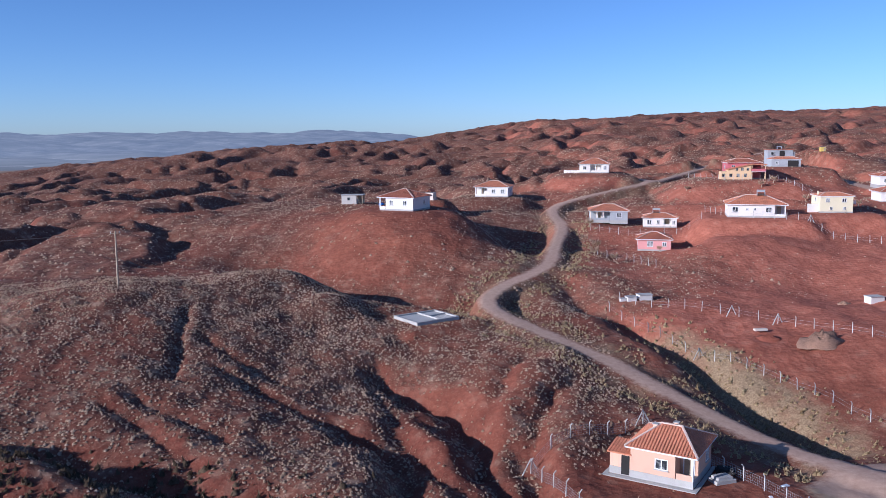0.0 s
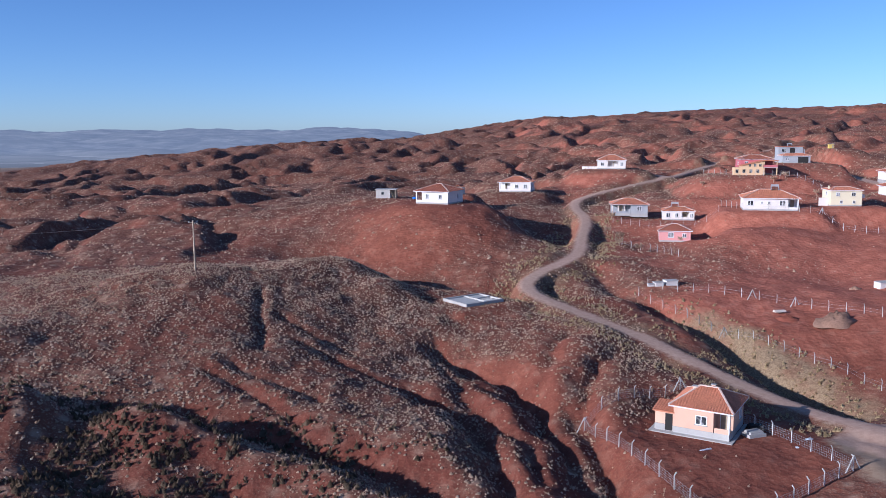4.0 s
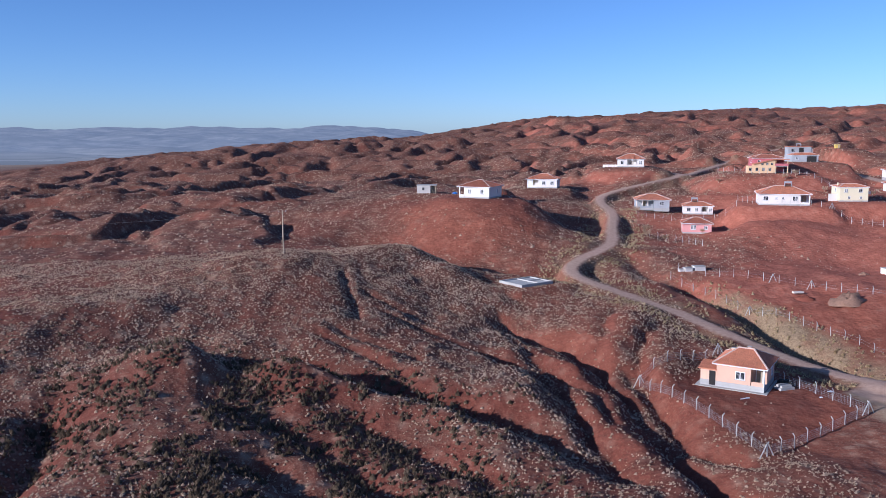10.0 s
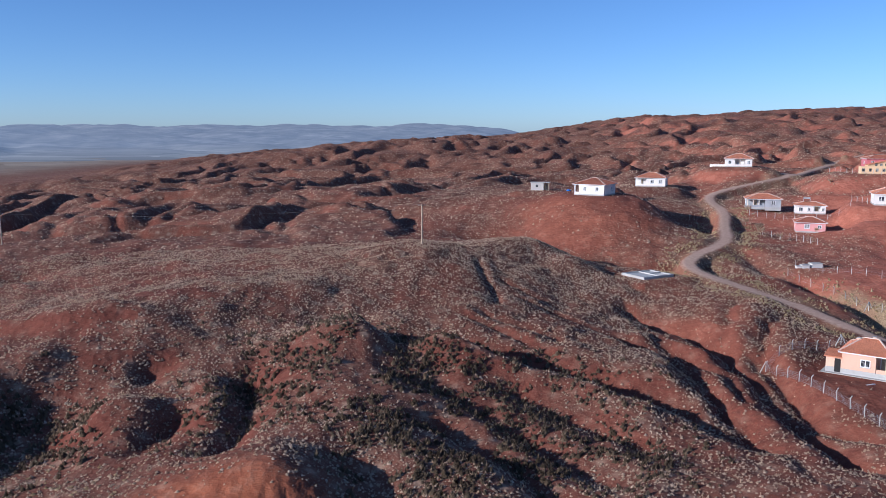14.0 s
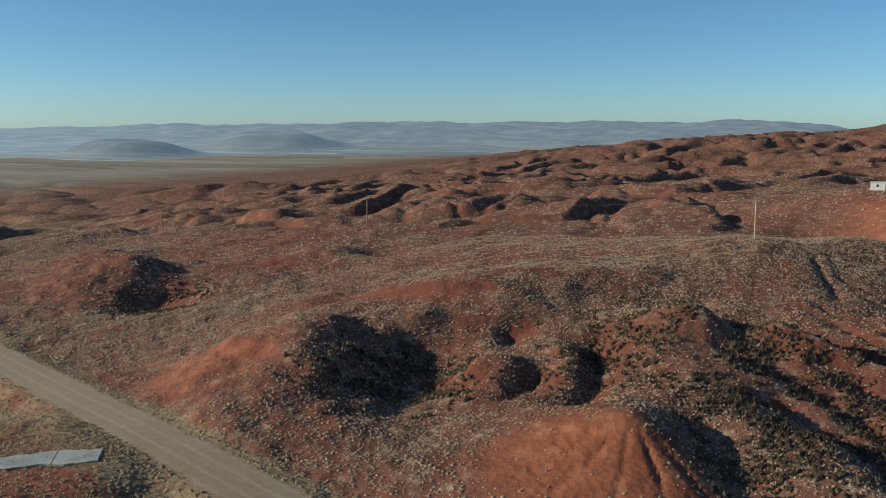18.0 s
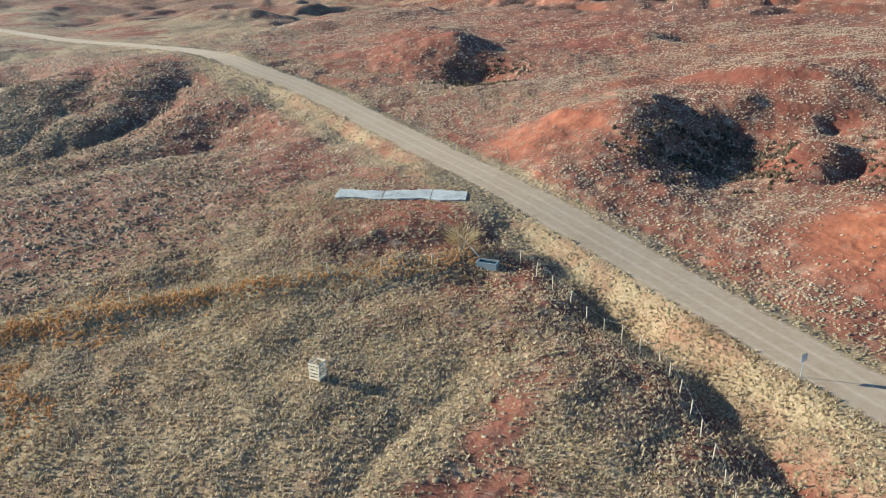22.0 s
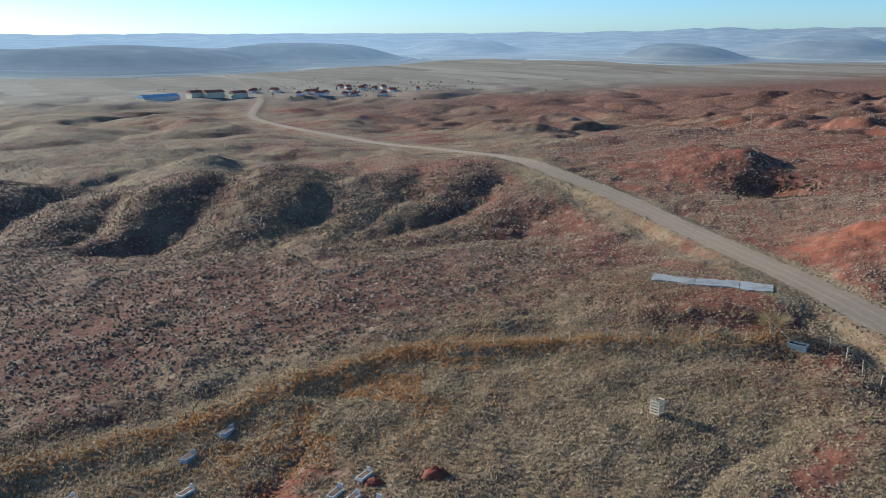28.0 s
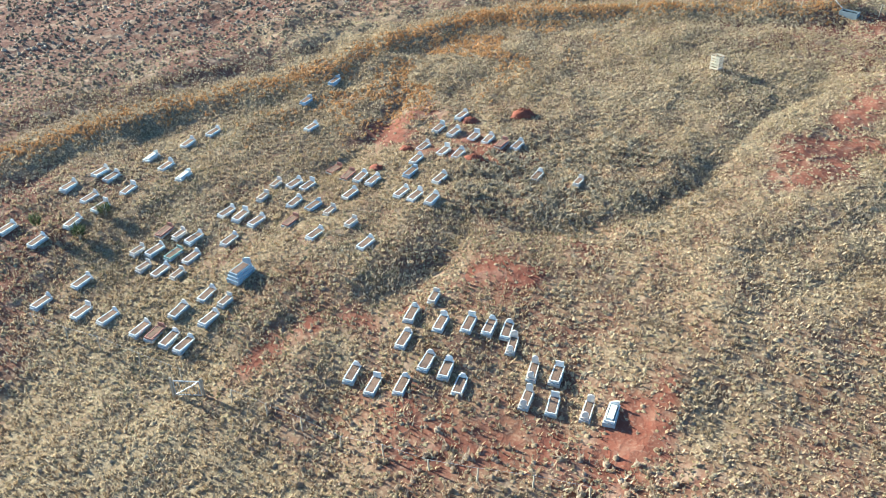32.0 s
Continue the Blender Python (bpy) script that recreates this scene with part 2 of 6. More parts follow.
    z = z + lean(X, Y, -300, -30, 40, 22, 18, 3) + lean(X, Y, -345, 132, 60, 20, 20, 6.5) + lean(X, Y, -420, 214, 60, 22, 18, 6) + lean(X, Y, -520, 20, 60, 30, 16, 5) + lean(X, Y, -430, 420, 60, 30, 20, 6)
    # burial ground: bank, ditch, dry gullies
    d, s = beside(X, Y, rounded([(-80, -5)] + BANK))
    z = z + 0.35 * np.exp(-(d / 2.0) ** 2) - 0.25 * np.exp(-((d - 4.5) / 2.2) ** 2)
    z = z + gully(X, Y, [(-68.8, -19), (-69, -26), (-68.3, -34), (-64.4, -44), (-61, -51), (-59, -58), (-61, -66), (-65, -72), (-61.5, -77), (-60.2, -81), (-61.8, -87), (-60.7, -91), (-61.4, -97)], 2.0, 0.65)
    z = z + gully(X, Y, [(-93, -64), (-89, -68), (-84, -73), (-80, -80)], 1.6, 0.7)
    # ditch and cut bank south of the main road
    z = z + gully(X, Y, [(-76, -4), (-68, -6.5), (-58, -9.5), (-50, -14), (-42, -21), (-34, -30)], 3.4, 1.8)
    z = z + 1.0 * bump(X, Y, -63, -21, 10, 6, -35)
    return z


# >>> end core
# broad swells and hollows of the land: x, y, radius, height
WEST_SWELLS = [(-221, -46, 16, 2.9), (-206, -12, 16, 2.5), (-184, -65, 16, -1.9), (-152, 82, 16, 1.4), (-138, 11, 16, -1.1), (-106, -9, 16, 1.6), (-208, 27, 26, 3.2), (-121, -48, 26, 2)]
MID_SWELLS = [(-94, 3, 16, 1.3), (-90, -77, 16, -1.1), (-87, 22, 16, 1), (-85, 64, 16, 3), (-78, 80, 16, 1.9), (-76, -7, 16, -0.9), (-71, 45, 16, -1.1), (-66, -81, 16, 1.2), (-62, -60, 16, -0.3), (-50, 29, 16, 1.4), (-49, 71, 16, -1.8), (-47, 119, 16, 2.9), (-47, -60, 16, 1.3), (-43, -81, 16, -1.4), (-86, -31, 26, 1.6), (-63, -104, 26, -2.8)]
EAST_SWELLS = [(-14, 51, 16, -1.8), (-11, 96, 16, -2.1), (-10, 190, 16, 2.2), (17, 58, 16, -2.1), (21, 90, 16, 0.7), (45, 188, 16, -2.4), (46, 97, 16, -3.7), (57, 176, 16, 4.2), (68, 145, 16, -1.9), (72, 216, 16, 2.4), (-27, 214, 26, 3.7), (-22, 62, 26, -0.3), (-9, 121, 26, -0.7), (48, 284, 26, 4.1)]
WIDE_SWELLS = [(-62, 99, 45, 4.4), (37, 92, 45, -4.3), (57, 176, 45, -2.2), (-408, 212, 80, -4.8), (-221, -46, 80, 3.1), (-408, 212, 150, -5.5), (-366, 712, 150, 3.7), (-293, 744, 150, 3.3), (-177, 523, 150, -4.6), (-89, 483, 150, -4.1), (-87, 511, 150, -4.1), (-408, 212, 260, -4.3), (-202, 774, 260, 2.7), (-89, 483, 260, -4), (-5, 903, 260, 3.2), (82, 997, 260, 2.5), (399, 1342, 260, 2.6)]


def swells(X, Y):
    z = base(X, Y) + landforms(X, Y)
    for x, y, r, h in WEST_SWELLS + MID_SWELLS + EAST_SWELLS + WIDE_SWELLS:
        z = z + h * bump(X, Y, x, y, r, r)
    return z


# >>> end swells
MAIN_ROAD = rounded([(70, -52), (30, -34), (0, -22), (-28, -12), (-51, -4.4), (-66, 1.0), (-83, 5.3), (-104, 11.5), (-135, 22), (-163, 30), (-186, 32), (-206, 36.5), (-240, 45), (-282, 51), (-330, 56), (-440, 66), (-530, 70), (-590, 75), (-640, 92), (-747, 132), (-933, 174), (-1200, 215), (-1900, 420)])
VILLAGE_ROAD = rounded([(54, 62), (43, 76), (34.5, 87), (28.5, 98), (22.5, 108.5), (16, 118), (9.5, 126), (5.3, 135), (8.2, 144), (14.5, 154), (19.5, 164), (22.5, 182), (28, 208), (27, 228), (30, 240), (38, 250), (50, 259), (64, 272), (92, 330), (125, 386), (190, 470)])
SIDE_ROAD = rounded([(64, 272), (66, 300), (58, 330), (48, 300)])
UPPER_ROAD = rounded([(112, 330), (122, 305), (124, 280), (120, 248), (128, 220), (160, 190)])
ROADS = ((MAIN_ROAD, 3.0, 3.4), (VILLAGE_ROAD, 1.45, 2.2), (UPPER_ROAD, 2.2, 3.0), (SIDE_ROAD, 1.8, 2.5))
_profiles = []
for _line, _w, _f in ROADS:
    _x, _y = np.array(_line).T
    _h = base(_x, _y)
    for _sx, _sy, _r, _hh in WEST_SWELLS + MID_SWELLS + EAST_SWELLS + WIDE_SWELLS:
        _h = _h + _hh * bump(_x, _y, _sx, _sy, _r, _r)
    for _ in range(3):
        _h[1:-1] = (_h[:-2] + 2 * _h[1:-1] + _h[2:]) / 4
    _profiles.append(_h + 0.35)

# level places for buildings: x, y, half length, half width, turn, height
PADS = [
    (21.5, 79.5, 5, 5, -31, -0.6), (-10, 190, 6, 6, -26, 15.7), (13, 255, 7, 6, -8, 13.9), (48, 284, 7, 6, -12, 19.5),
    (40, 215, 7.5, 6, -8, 10.5), (52, 211, 6.5, 5, -12, 9.3), (45, 187, 6, 5, -12, 6.8), (70, 197, 10, 8, -14, 13.1),
    (89, 199, 8, 7, -6, 13.8), (84, 250, 11, 8, -6, 18.9), (105, 270, 8, 7, -6, 21.6), (129, 300, 7, 4, 0, 25.6),
    (-25, 217, 5, 4, -4, 14.9), (-5, 222, 3, 3, -10, 15.4), (112, 217, 7, 6, -8, 14.8), (-3.5, 126, 6.5, 5.5, 36, 4.6),
    (-101, -3.2, 8, 3.4, 40, 0.6)]


def level(X, Y, z, x, y, rx, ry, turn, h, edge=6.0):
    c, s = math.cos(radians(turn)), math.sin(radians(turn))
    u, v = (X - x) * c + (Y - y) * s, -(X - x) * s + (Y - y) * c
    d = np.hypot(np.maximum(np.abs(u) - rx, 0), np.maximum(np.abs(v) - ry, 0))
    return z + (h - z) * step(edge, 0, d)


def badlands(X, Y):
    """Eroded hills of the distance."""
    far = np.maximum(step(225, 330, Y + 0.25 * X), 0.8 * step(140, 215, Y - 0.1 * X) * step(-35, -80, X))
    far = np.maximum(far, 0.45 * step(120, 240, Y) * step(-120, -190, X)) * step(-720, -330, X - 0.25 * Y)
    wx, wy = X + 14 * wavy(X, Y, 60, 3) + 5 * wavy(X, Y, 21, 12), Y + 14 * wavy(X, Y, 60, 4) + 5 * wavy(X, Y, 21, 13)
    b = np.abs(wavy(wx, wy * 0.8, 24, 6))
    c = np.abs(wavy(wx, wy, 10, 16))
    # benches: short steep scarps towards the south, long tops that fall back northwards
    v = wy / 58 + 0.8 * wavy(wx, wy, 110, 5) + 0.35 * np.abs(wavy(wx, wy, 34, 15))
    f = v - np.floor(v)
    w = 2.3 * v + 0.37 + 0.4 * wavy(wx, wy, 40, 18)
    g = w - np.floor(w)
    # long low ridges, cut by hollows whose walls stand steep
    ridge = 0.5 - np.abs(wavy(wx * 0.42, wy * 1.2, 62, 20))
    cut = np.exp(-(wavy(wx * 1.1, wy * 0.6, 66, 27) / 0.11) ** 2) * step(-0.15, 0.15, wavy(X, Y, 60, 28))
    nick = np.exp(-(wavy(wx * 1.2, wy * 0.7, 30, 29) / 0.13) ** 2)
    # spurs with their steep sides towards the south-east
    q = (0.85 * wx - 0.53 * wy) / 46 + 0.9 * wavy(wx, wy, 80, 21)
    h = q - np.floor(q)
    spur = (h - step(0.78, 1, h) - 0.39) * (0.35 + 0.65 * step(-0.3, 0.3, wavy(X, Y, 48, 22)))
    away = 0.75 + 0.25 * step(1250, 650, np.hypot(X, Y))
    hills = 3.4 * (step(0, 0.28, f) - f - 0.36) + 2.0 * (step(0, 0.35, g) - g - 0.34) + 9.0 * spur + 5.0 * (ridge - 0.25) - 5.0 * (cut - 0.1) - 2.2 * (nick - 0.2) + 1.6 * (b - 0.25) + 1.4 * (c - 0.25) + 0.7 * wavy(X, Y, 6, 74)
    mesa = 5 * step(500, 900, np.hypot(X, Y)) * (step(-0.1, 0.03, wavy(X, Y, 190, 19)) - 0.5)
    roll = step(-212, -262, X) * step(-980, -640, X) * step(640, 430, Y) * (1 - far)
    dm, _ = beside(X, Y, MAIN_ROAD, 40)
    roll = roll * step(8, 36, dm)
    return far * (0.8 * away * hills + mesa) + roll * (8.5 * (np.minimum(np.abs(wavy(wx, wy * 1.3, 95, 17)), 0.5) - 0.22) + 1.6 * (b - 0.25) + 0.6 * (c - 0.25))


def land(X, Y):
    X, Y = np.asarray(X, float), np.asarray(Y, float)
    z = swells(X, Y) + badlands(X, Y)
    near = step(420, 200, np.hypot(X + 40, Y - 40))
    near = near * (1 - 0.85 * bump(X, Y, -50, 23, 13, 12, 0, 4))
    z = z + near * (0.5 * wavy(X, Y, 11, 7) + 0.26 * wavy(X, Y, 4, 8) + 0.12 * wavy(X, Y, 1.9, 9) + step(15, 45, Y) * step(20, 0, X) * (0.35 * (np.abs(wavy(X, Y, 8.5, 72)) - 0.25) + 0.25 * (np.abs(wavy(X, Y, 4.2, 73)) - 0.25)))
    for pad in PADS:
        z = level(X, Y, z, *pad, edge=15.0 if pad[1] > 205 and pad[0] > 45 else 1.6 if pad[4] == 36 else 6.0)
    for (road, wide, soft), h in zip(ROADS, _profiles):
        d, s = beside(X, Y, road, 14)
        h = np.interp(s * (len(road) - 1), np.arange(len(road)), h)
        z = z + (h - z) * step(wide + soft, wide, d)
    return z

# ---- materials ----
def mat(name, rough=0.85, metal=0.0):
    m = bpy.data.materials.new(name)
    m.use_nodes = True
    b = m.node_tree.nodes["Principled BSDF"]
    b.inputs["Roughness"].default_value, b.inputs["Metallic"].default_value = rough, metal
    b.inputs["Specular IOR Level"].default_value = 0.25
    return m, m.node_tree.nodes, m.node_tree.links, b


def ramp(nodes, links, value, stops):
    r = nodes.new("ShaderNodeValToRGB")
    els = r.color_ramp.elements
    while len(els) < len(stops):
        els.new(0.5)
    for e, (p, c) in zip(els, stops):
        e.position, e.color = p, (*c, 1)
    links.new(value, r.inputs[0])
    return r.outputs[0]


def blend(nodes, links, fac, a, b, how="MIX"):
    n = nodes.new("ShaderNodeMix")
    n.data_type, n.blend_type = "RGBA", how
    for socket, v in ((n.inputs[0], fac), (n.inputs[6], a), (n.inputs[7], b)):
        if isinstance(v, bpy.types.NodeSocket):
            links.new(v, socket)
        else:
            socket.default_value = v if isinstance(v, float) else (*v, 1)
    return n.outputs[2]


def grain(nodes, links, size, detail=4.0, vector=None, rough=0.55):
    n = nodes.new("ShaderNodeTexNoise")
    n.inputs["Scale"].default_value, n.inputs["Detail"].default_value, n.inputs["Roughness"].default_value = 1 / size, detail, rough
    if vector is None:
        vector = nodes.new("ShaderNodeNewGeometry").outputs["Position"]
    links.new(vector, n.inputs["Vector"])
    return n.outputs["Fac"]


def relief(nodes, links, bsdf, height, depth, strength=1.0):
    n = nodes.new("ShaderNodeBump")
    n.inputs["Distance"].default_value, n.inputs["Strength"].default_value = depth, strength
    links.new(height, n.inputs["Height"])
    links.new(n.outputs[0], bsdf.inputs["Normal"])
    return n


def surface(name, colour, rough=0.8, vary=0.25, size=0.6, bump=0.01, fine=0.05, metal=0.0):
    """Paint, plaster, stone or metal with stains at two scales and a fine relief."""
    m, nodes, links, b = mat(name, rough, metal)
    big, small = grain(nodes, links, size * 3, 5), grain(nodes, links, fine, 3)
    dark, light = [c * (1 - vary) for c in colour], [min(1, c * (1 + vary * 0.5)) for c in colour]
    c = ramp(nodes, links, big, [(0.3, dark), (0.5, colour), (0.75, light)])
    c = blend(nodes, links, 0.35, c, ramp(nodes, links, small, [(0.3, [v * (1 - vary) for v in colour]), (0.7, light)]))
    info = nodes.new("ShaderNodeObjectInfo")
    c = blend(nodes, links, 0.5, c, blend(nodes, links, 1.0, c, ramp(nodes, links, info.outputs["Random"], [(0, (0.75, 0.75, 0.75)), (1, (1.0, 1.0, 1.0))]), "MULTIPLY"))
    links.new(c, b.inputs["Base Color"])
    relief(nodes, links, b, small, bump)
    return m


def ground_material():
    m, nodes, links, b = mat("red_earth", 0.95)
    b.inputs["Specular IOR Level"].default_value = 0.1
    cover, straw, road, field, pale, lane, earthy, light = (nodes.new("ShaderNodeAttribute") for _ in range(8))
    for n, name in ((cover, "cover"), (straw, "straw"), (road, "road"), (field, "field"), (pale, "pale"), (lane, "lane"), (earthy, "earthy"), (light, "light")):
        n.attribute_name = name
    n_big, n_mid, n_fine, n_tiny = grain(nodes, links, 26, 5), grain(nodes, links, 4, 6), grain(nodes, links, 0.7, 4, rough=0.7), grain(nodes, links, 0.22, 3)
    red = ramp(nodes, links, n_mid, [(0.28, (0.130, 0.035, 0.021)), (0.5, (0.235, 0.065, 0.035)), (0.72, (0.330, 0.104, 0.054))])
    red = blend(nodes, links, 0.5, red, ramp(nodes, links, n_big, [(0.32, (0.150, 0.043, 0.028)), (0.5, (0.245, 0.069, 0.039)), (0.68, (0.340, 0.109, 0.058))]))
    red = blend(nodes, links, 0.3, red, ramp(nodes, links, n_fine, [(0.35, (0.110, 0.035, 0.026)), (0.7, (0.380, 0.156, 0.092))]))
    # tone map: darkened soil stands for shaded slopes, paler soil lies by the village
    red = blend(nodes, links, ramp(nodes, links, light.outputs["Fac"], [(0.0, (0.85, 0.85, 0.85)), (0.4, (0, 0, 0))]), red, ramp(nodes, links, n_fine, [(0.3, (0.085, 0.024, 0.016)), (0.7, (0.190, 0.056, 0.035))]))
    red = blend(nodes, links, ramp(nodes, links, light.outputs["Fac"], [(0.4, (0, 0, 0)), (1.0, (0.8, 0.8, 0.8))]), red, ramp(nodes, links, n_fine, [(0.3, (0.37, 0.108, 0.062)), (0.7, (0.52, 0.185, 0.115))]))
    red = blend(nodes, links, pale.outputs["Fac"], red, ramp(nodes, links, n_mid, [(0.3, (0.28, 0.083, 0.036)), (0.7, (0.4, 0.132, 0.06))]))
    # scrub: dark stems and pale heads in clumps
    clump = nodes.new("ShaderNodeTexVoronoi")
    clump.inputs["Scale"].default_value = 1.15
    links.new(nodes.new("ShaderNodeNewGeometry").outputs["Position"], clump.inputs["Vector"])
    heads = ramp(nodes, links, clump.outputs["Distance"], [(0.0, (0.24, 0.13, 0.08)), (0.22, (0.16, 0.062, 0.038)), (0.5, (0.105, 0.034, 0.022))])
    scrub = blend(nodes, links, 0.45, heads, ramp(nodes, links, n_fine, [(0.3, (0.085, 0.028, 0.019)), (0.7, (0.22, 0.095, 0.056))]))
    scrub = blend(nodes, links, 0.3, scrub, ramp(nodes, links, n_big, [(0.35, (0.12, 0.036, 0.024)), (0.65, (0.225, 0.085, 0.05))]))
    hay = ramp(nodes, links, n_fine, [(0.25, (0.14, 0.088, 0.048)), (0.5, (0.255, 0.178, 0.1)), (0.75, (0.36, 0.265, 0.155))])
    hay = blend(nodes, links, 0.4, hay, ramp(nodes, links, n_mid, [(0.3, (0.2, 0.115, 0.065)), (0.7, (0.34, 0.24, 0.14))]))
    hay = blend(nodes, links, 0.45, hay, ramp(nodes, links, n_tiny, [(0.4, (0.12, 0.076, 0.042)), (0.6, (0.4, 0.295, 0.175))]))
    # single bushes, a few metres apart
    dots = nodes.new("ShaderNodeTexVoronoi")
    dots.inputs["Scale"].default_value = 0.42
    links.new(nodes.new("ShaderNodeNewGeometry").outputs["Position"], dots.inputs["Vector"])
    bushy = ramp(nodes, links, dots.outputs["Distance"], [(0.16, (0.6, 0.6, 0.6)), (0.3, (0.15, 0.15, 0.15)), (0.55, (0, 0, 0))])
    gap = ramp(nodes, links, dots.outputs["Distance"], [(0.3, (0, 0, 0)), (0.7, (0.32, 0.32, 0.32))])
    red, scrub = blend(nodes, links, gap, red, (0.12, 0.036, 0.022)), blend(nodes, links, gap, scrub, (0.1, 0.032, 0.02))
    red, scrub = blend(nodes, links, 0.3, red, blend(nodes, links, bushy, red, (0.36, 0.24, 0.16))), blend(nodes, links, bushy, scrub, (0.4, 0.28, 0.185))
    # pale pebbles and stalks
    specks = ramp(nodes, links, n_tiny, [(0.54, (0.06, 0.06, 0.06)), (0.64, (0.42, 0.42, 0.42))])
    pebble = (0.42, 0.31, 0.21)
    red, scrub = blend(nodes, links, 0.35, red, blend(nodes, links, specks, red, pebble)), blend(nodes, links, specks, scrub, pebble)
    ragged = nodes.new("ShaderNodeMath")
    ragged.operation, ragged.use_clamp = "MULTIPLY_ADD", True
    links.new(n_fine, ragged.inputs[0])
    ragged.inputs[1].default_value = 2.4
    shifted = nodes.new("ShaderNodeMath")
    shifted.operation = "MULTIPLY_ADD"
    links.new(cover.outputs["Fac"], shifted.inputs[0])
    shifted.inputs[1].default_value, shifted.inputs[2].default_value = 1.7, -1.75
    links.new(shifted.outputs[0], ragged.inputs[2])
    c = blend(nodes, links, ragged.outputs[0], red, scrub)
    ragged2 = nodes.new("ShaderNodeMath")
    ragged2.operation, ragged2.use_clamp = "MULTIPLY_ADD", True
    links.new(n_mid, ragged2.inputs[0])
    ragged2.inputs[1].default_value = 2.0
    shifted2 = nodes.new("ShaderNodeMath")
    shifted2.operation = "MULTIPLY_ADD"
    links.new(straw.outputs["Fac"], shifted2.inputs[0])
    shifted2.inputs[1].default_value, shifted2.inputs[2].default_value = 1.8, -1.7
    links.new(shifted2.outputs[0], ragged2.inputs[2])
    c = blend(nodes, links, ragged2.outputs[0], c, hay)
    # ploughed and fallow strips of the plain
    stretch = nodes.new("ShaderNodeMapping")
    stretch.inputs["Scale"].default_value, stretch.inputs["Rotation"].default_value = (0.0045, 0.02, 1), (0, 0, 0.25)
    links.new(nodes.new("ShaderNodeNewGeometry").outputs["Position"], stretch.inputs["Vector"])
    strip = nodes.new("ShaderNodeTexVoronoi")
    strip.inputs["Scale"].default_value = 1.0
    links.new(stretch.outputs[0], strip.inputs["Vector"])
    parcel = nodes.new("ShaderNodeSeparateColor")
    links.new(strip.outputs["Color"], parcel.inputs[0])
    fields = ramp(nodes, links, parcel.outputs[0], [(0.0, (0.19, 0.145, 0.11)), (0.35, (0.33, 0.265, 0.2)), (0.6, (0.25, 0.2, 0.155)), (1.0, (0.44, 0.36, 0.28))])
    fields = blend(nodes, links, 0.4, fields, ramp(nodes, links, n_big, [(0.35, (0.24, 0.19, 0.13)), (0.65, (0.38, 0.31, 0.21))]))
    c = blend(nodes, links, field.outputs["Fac"], c, fields)
    gravel = ramp(nodes, links, n_fine, [(0.3, (0.27, 0.185, 0.115)), (0.55, (0.33, 0.235, 0.15)), (0.75, (0.39, 0.285, 0.19))])
    gravel = blend(nodes, links, 0.35, gravel, ramp(nodes, links, n_mid, [(0.3, (0.29, 0.185, 0.115)), (0.7, (0.39, 0.295, 0.205))]))
    track = ramp(nodes, links, lane.outputs["Fac"], [(0.0, (0.15, 0.15, 0.15)), (0.13, (0.1, 0.1, 0.1)), (0.22, (0.5, 0.5, 0.5)), (0.31, (0.1, 0.1, 0.1)), (0.52, (0.12, 0.12, 0.12)), (0.6, (0.4, 0.4, 0.4)), (0.7, (0.05, 0.05, 0.05))])
    gravel = blend(nodes, links, track, gravel, ramp(nodes, links, n_fine, [(0.3, (0.43, 0.32, 0.235)), (0.7, (0.53, 0.41, 0.31))]))
    gravel = blend(nodes, links, earthy.outputs["Fac"], gravel, ramp(nodes, links, n_fine, [(0.3, (0.4, 0.25, 0.18)), (0.7, (0.54, 0.37, 0.27))]))
    edge = nodes.new("ShaderNodeMath")
    edge.operation = "MULTIPLY_ADD"
    links.new(n_fine, edge.inputs[0])
    edge.inputs[1].default_value = 1.6
    links.new(road.outputs["Fac"], edge.inputs[2])
    paved = nodes.new("ShaderNodeMapRange")
    paved.inputs["From Min"].default_value, paved.inputs["From Max"].default_value = 0.3, 1.3
    links.new(edge.outputs[0], paved.inputs["Value"])
    c = blend(nodes, links, paved.outputs[0], c, gravel)
    links.new(c, b.inputs["Base Color"])
    h1 = blend(nodes, links, 0.35, blend(nodes, links, 0.5, n_fine, n_mid), n_tiny)
    h2 = blend(nodes, links, 0.4, h1, clump.outputs["Distance"])
    flat = nodes.new("ShaderNodeMath")
    flat.operation = "MULTIPLY_ADD"
    links.new(paved.outputs[0], flat.inputs[0])
    flat.inputs[1].default_value, flat.inputs[2].default_value = -0.82, 0.9
    bump = relief(nodes, links, b, h2, 0.27)
    links.new(flat.outputs[0], bump.inputs["Strength"])
    return m


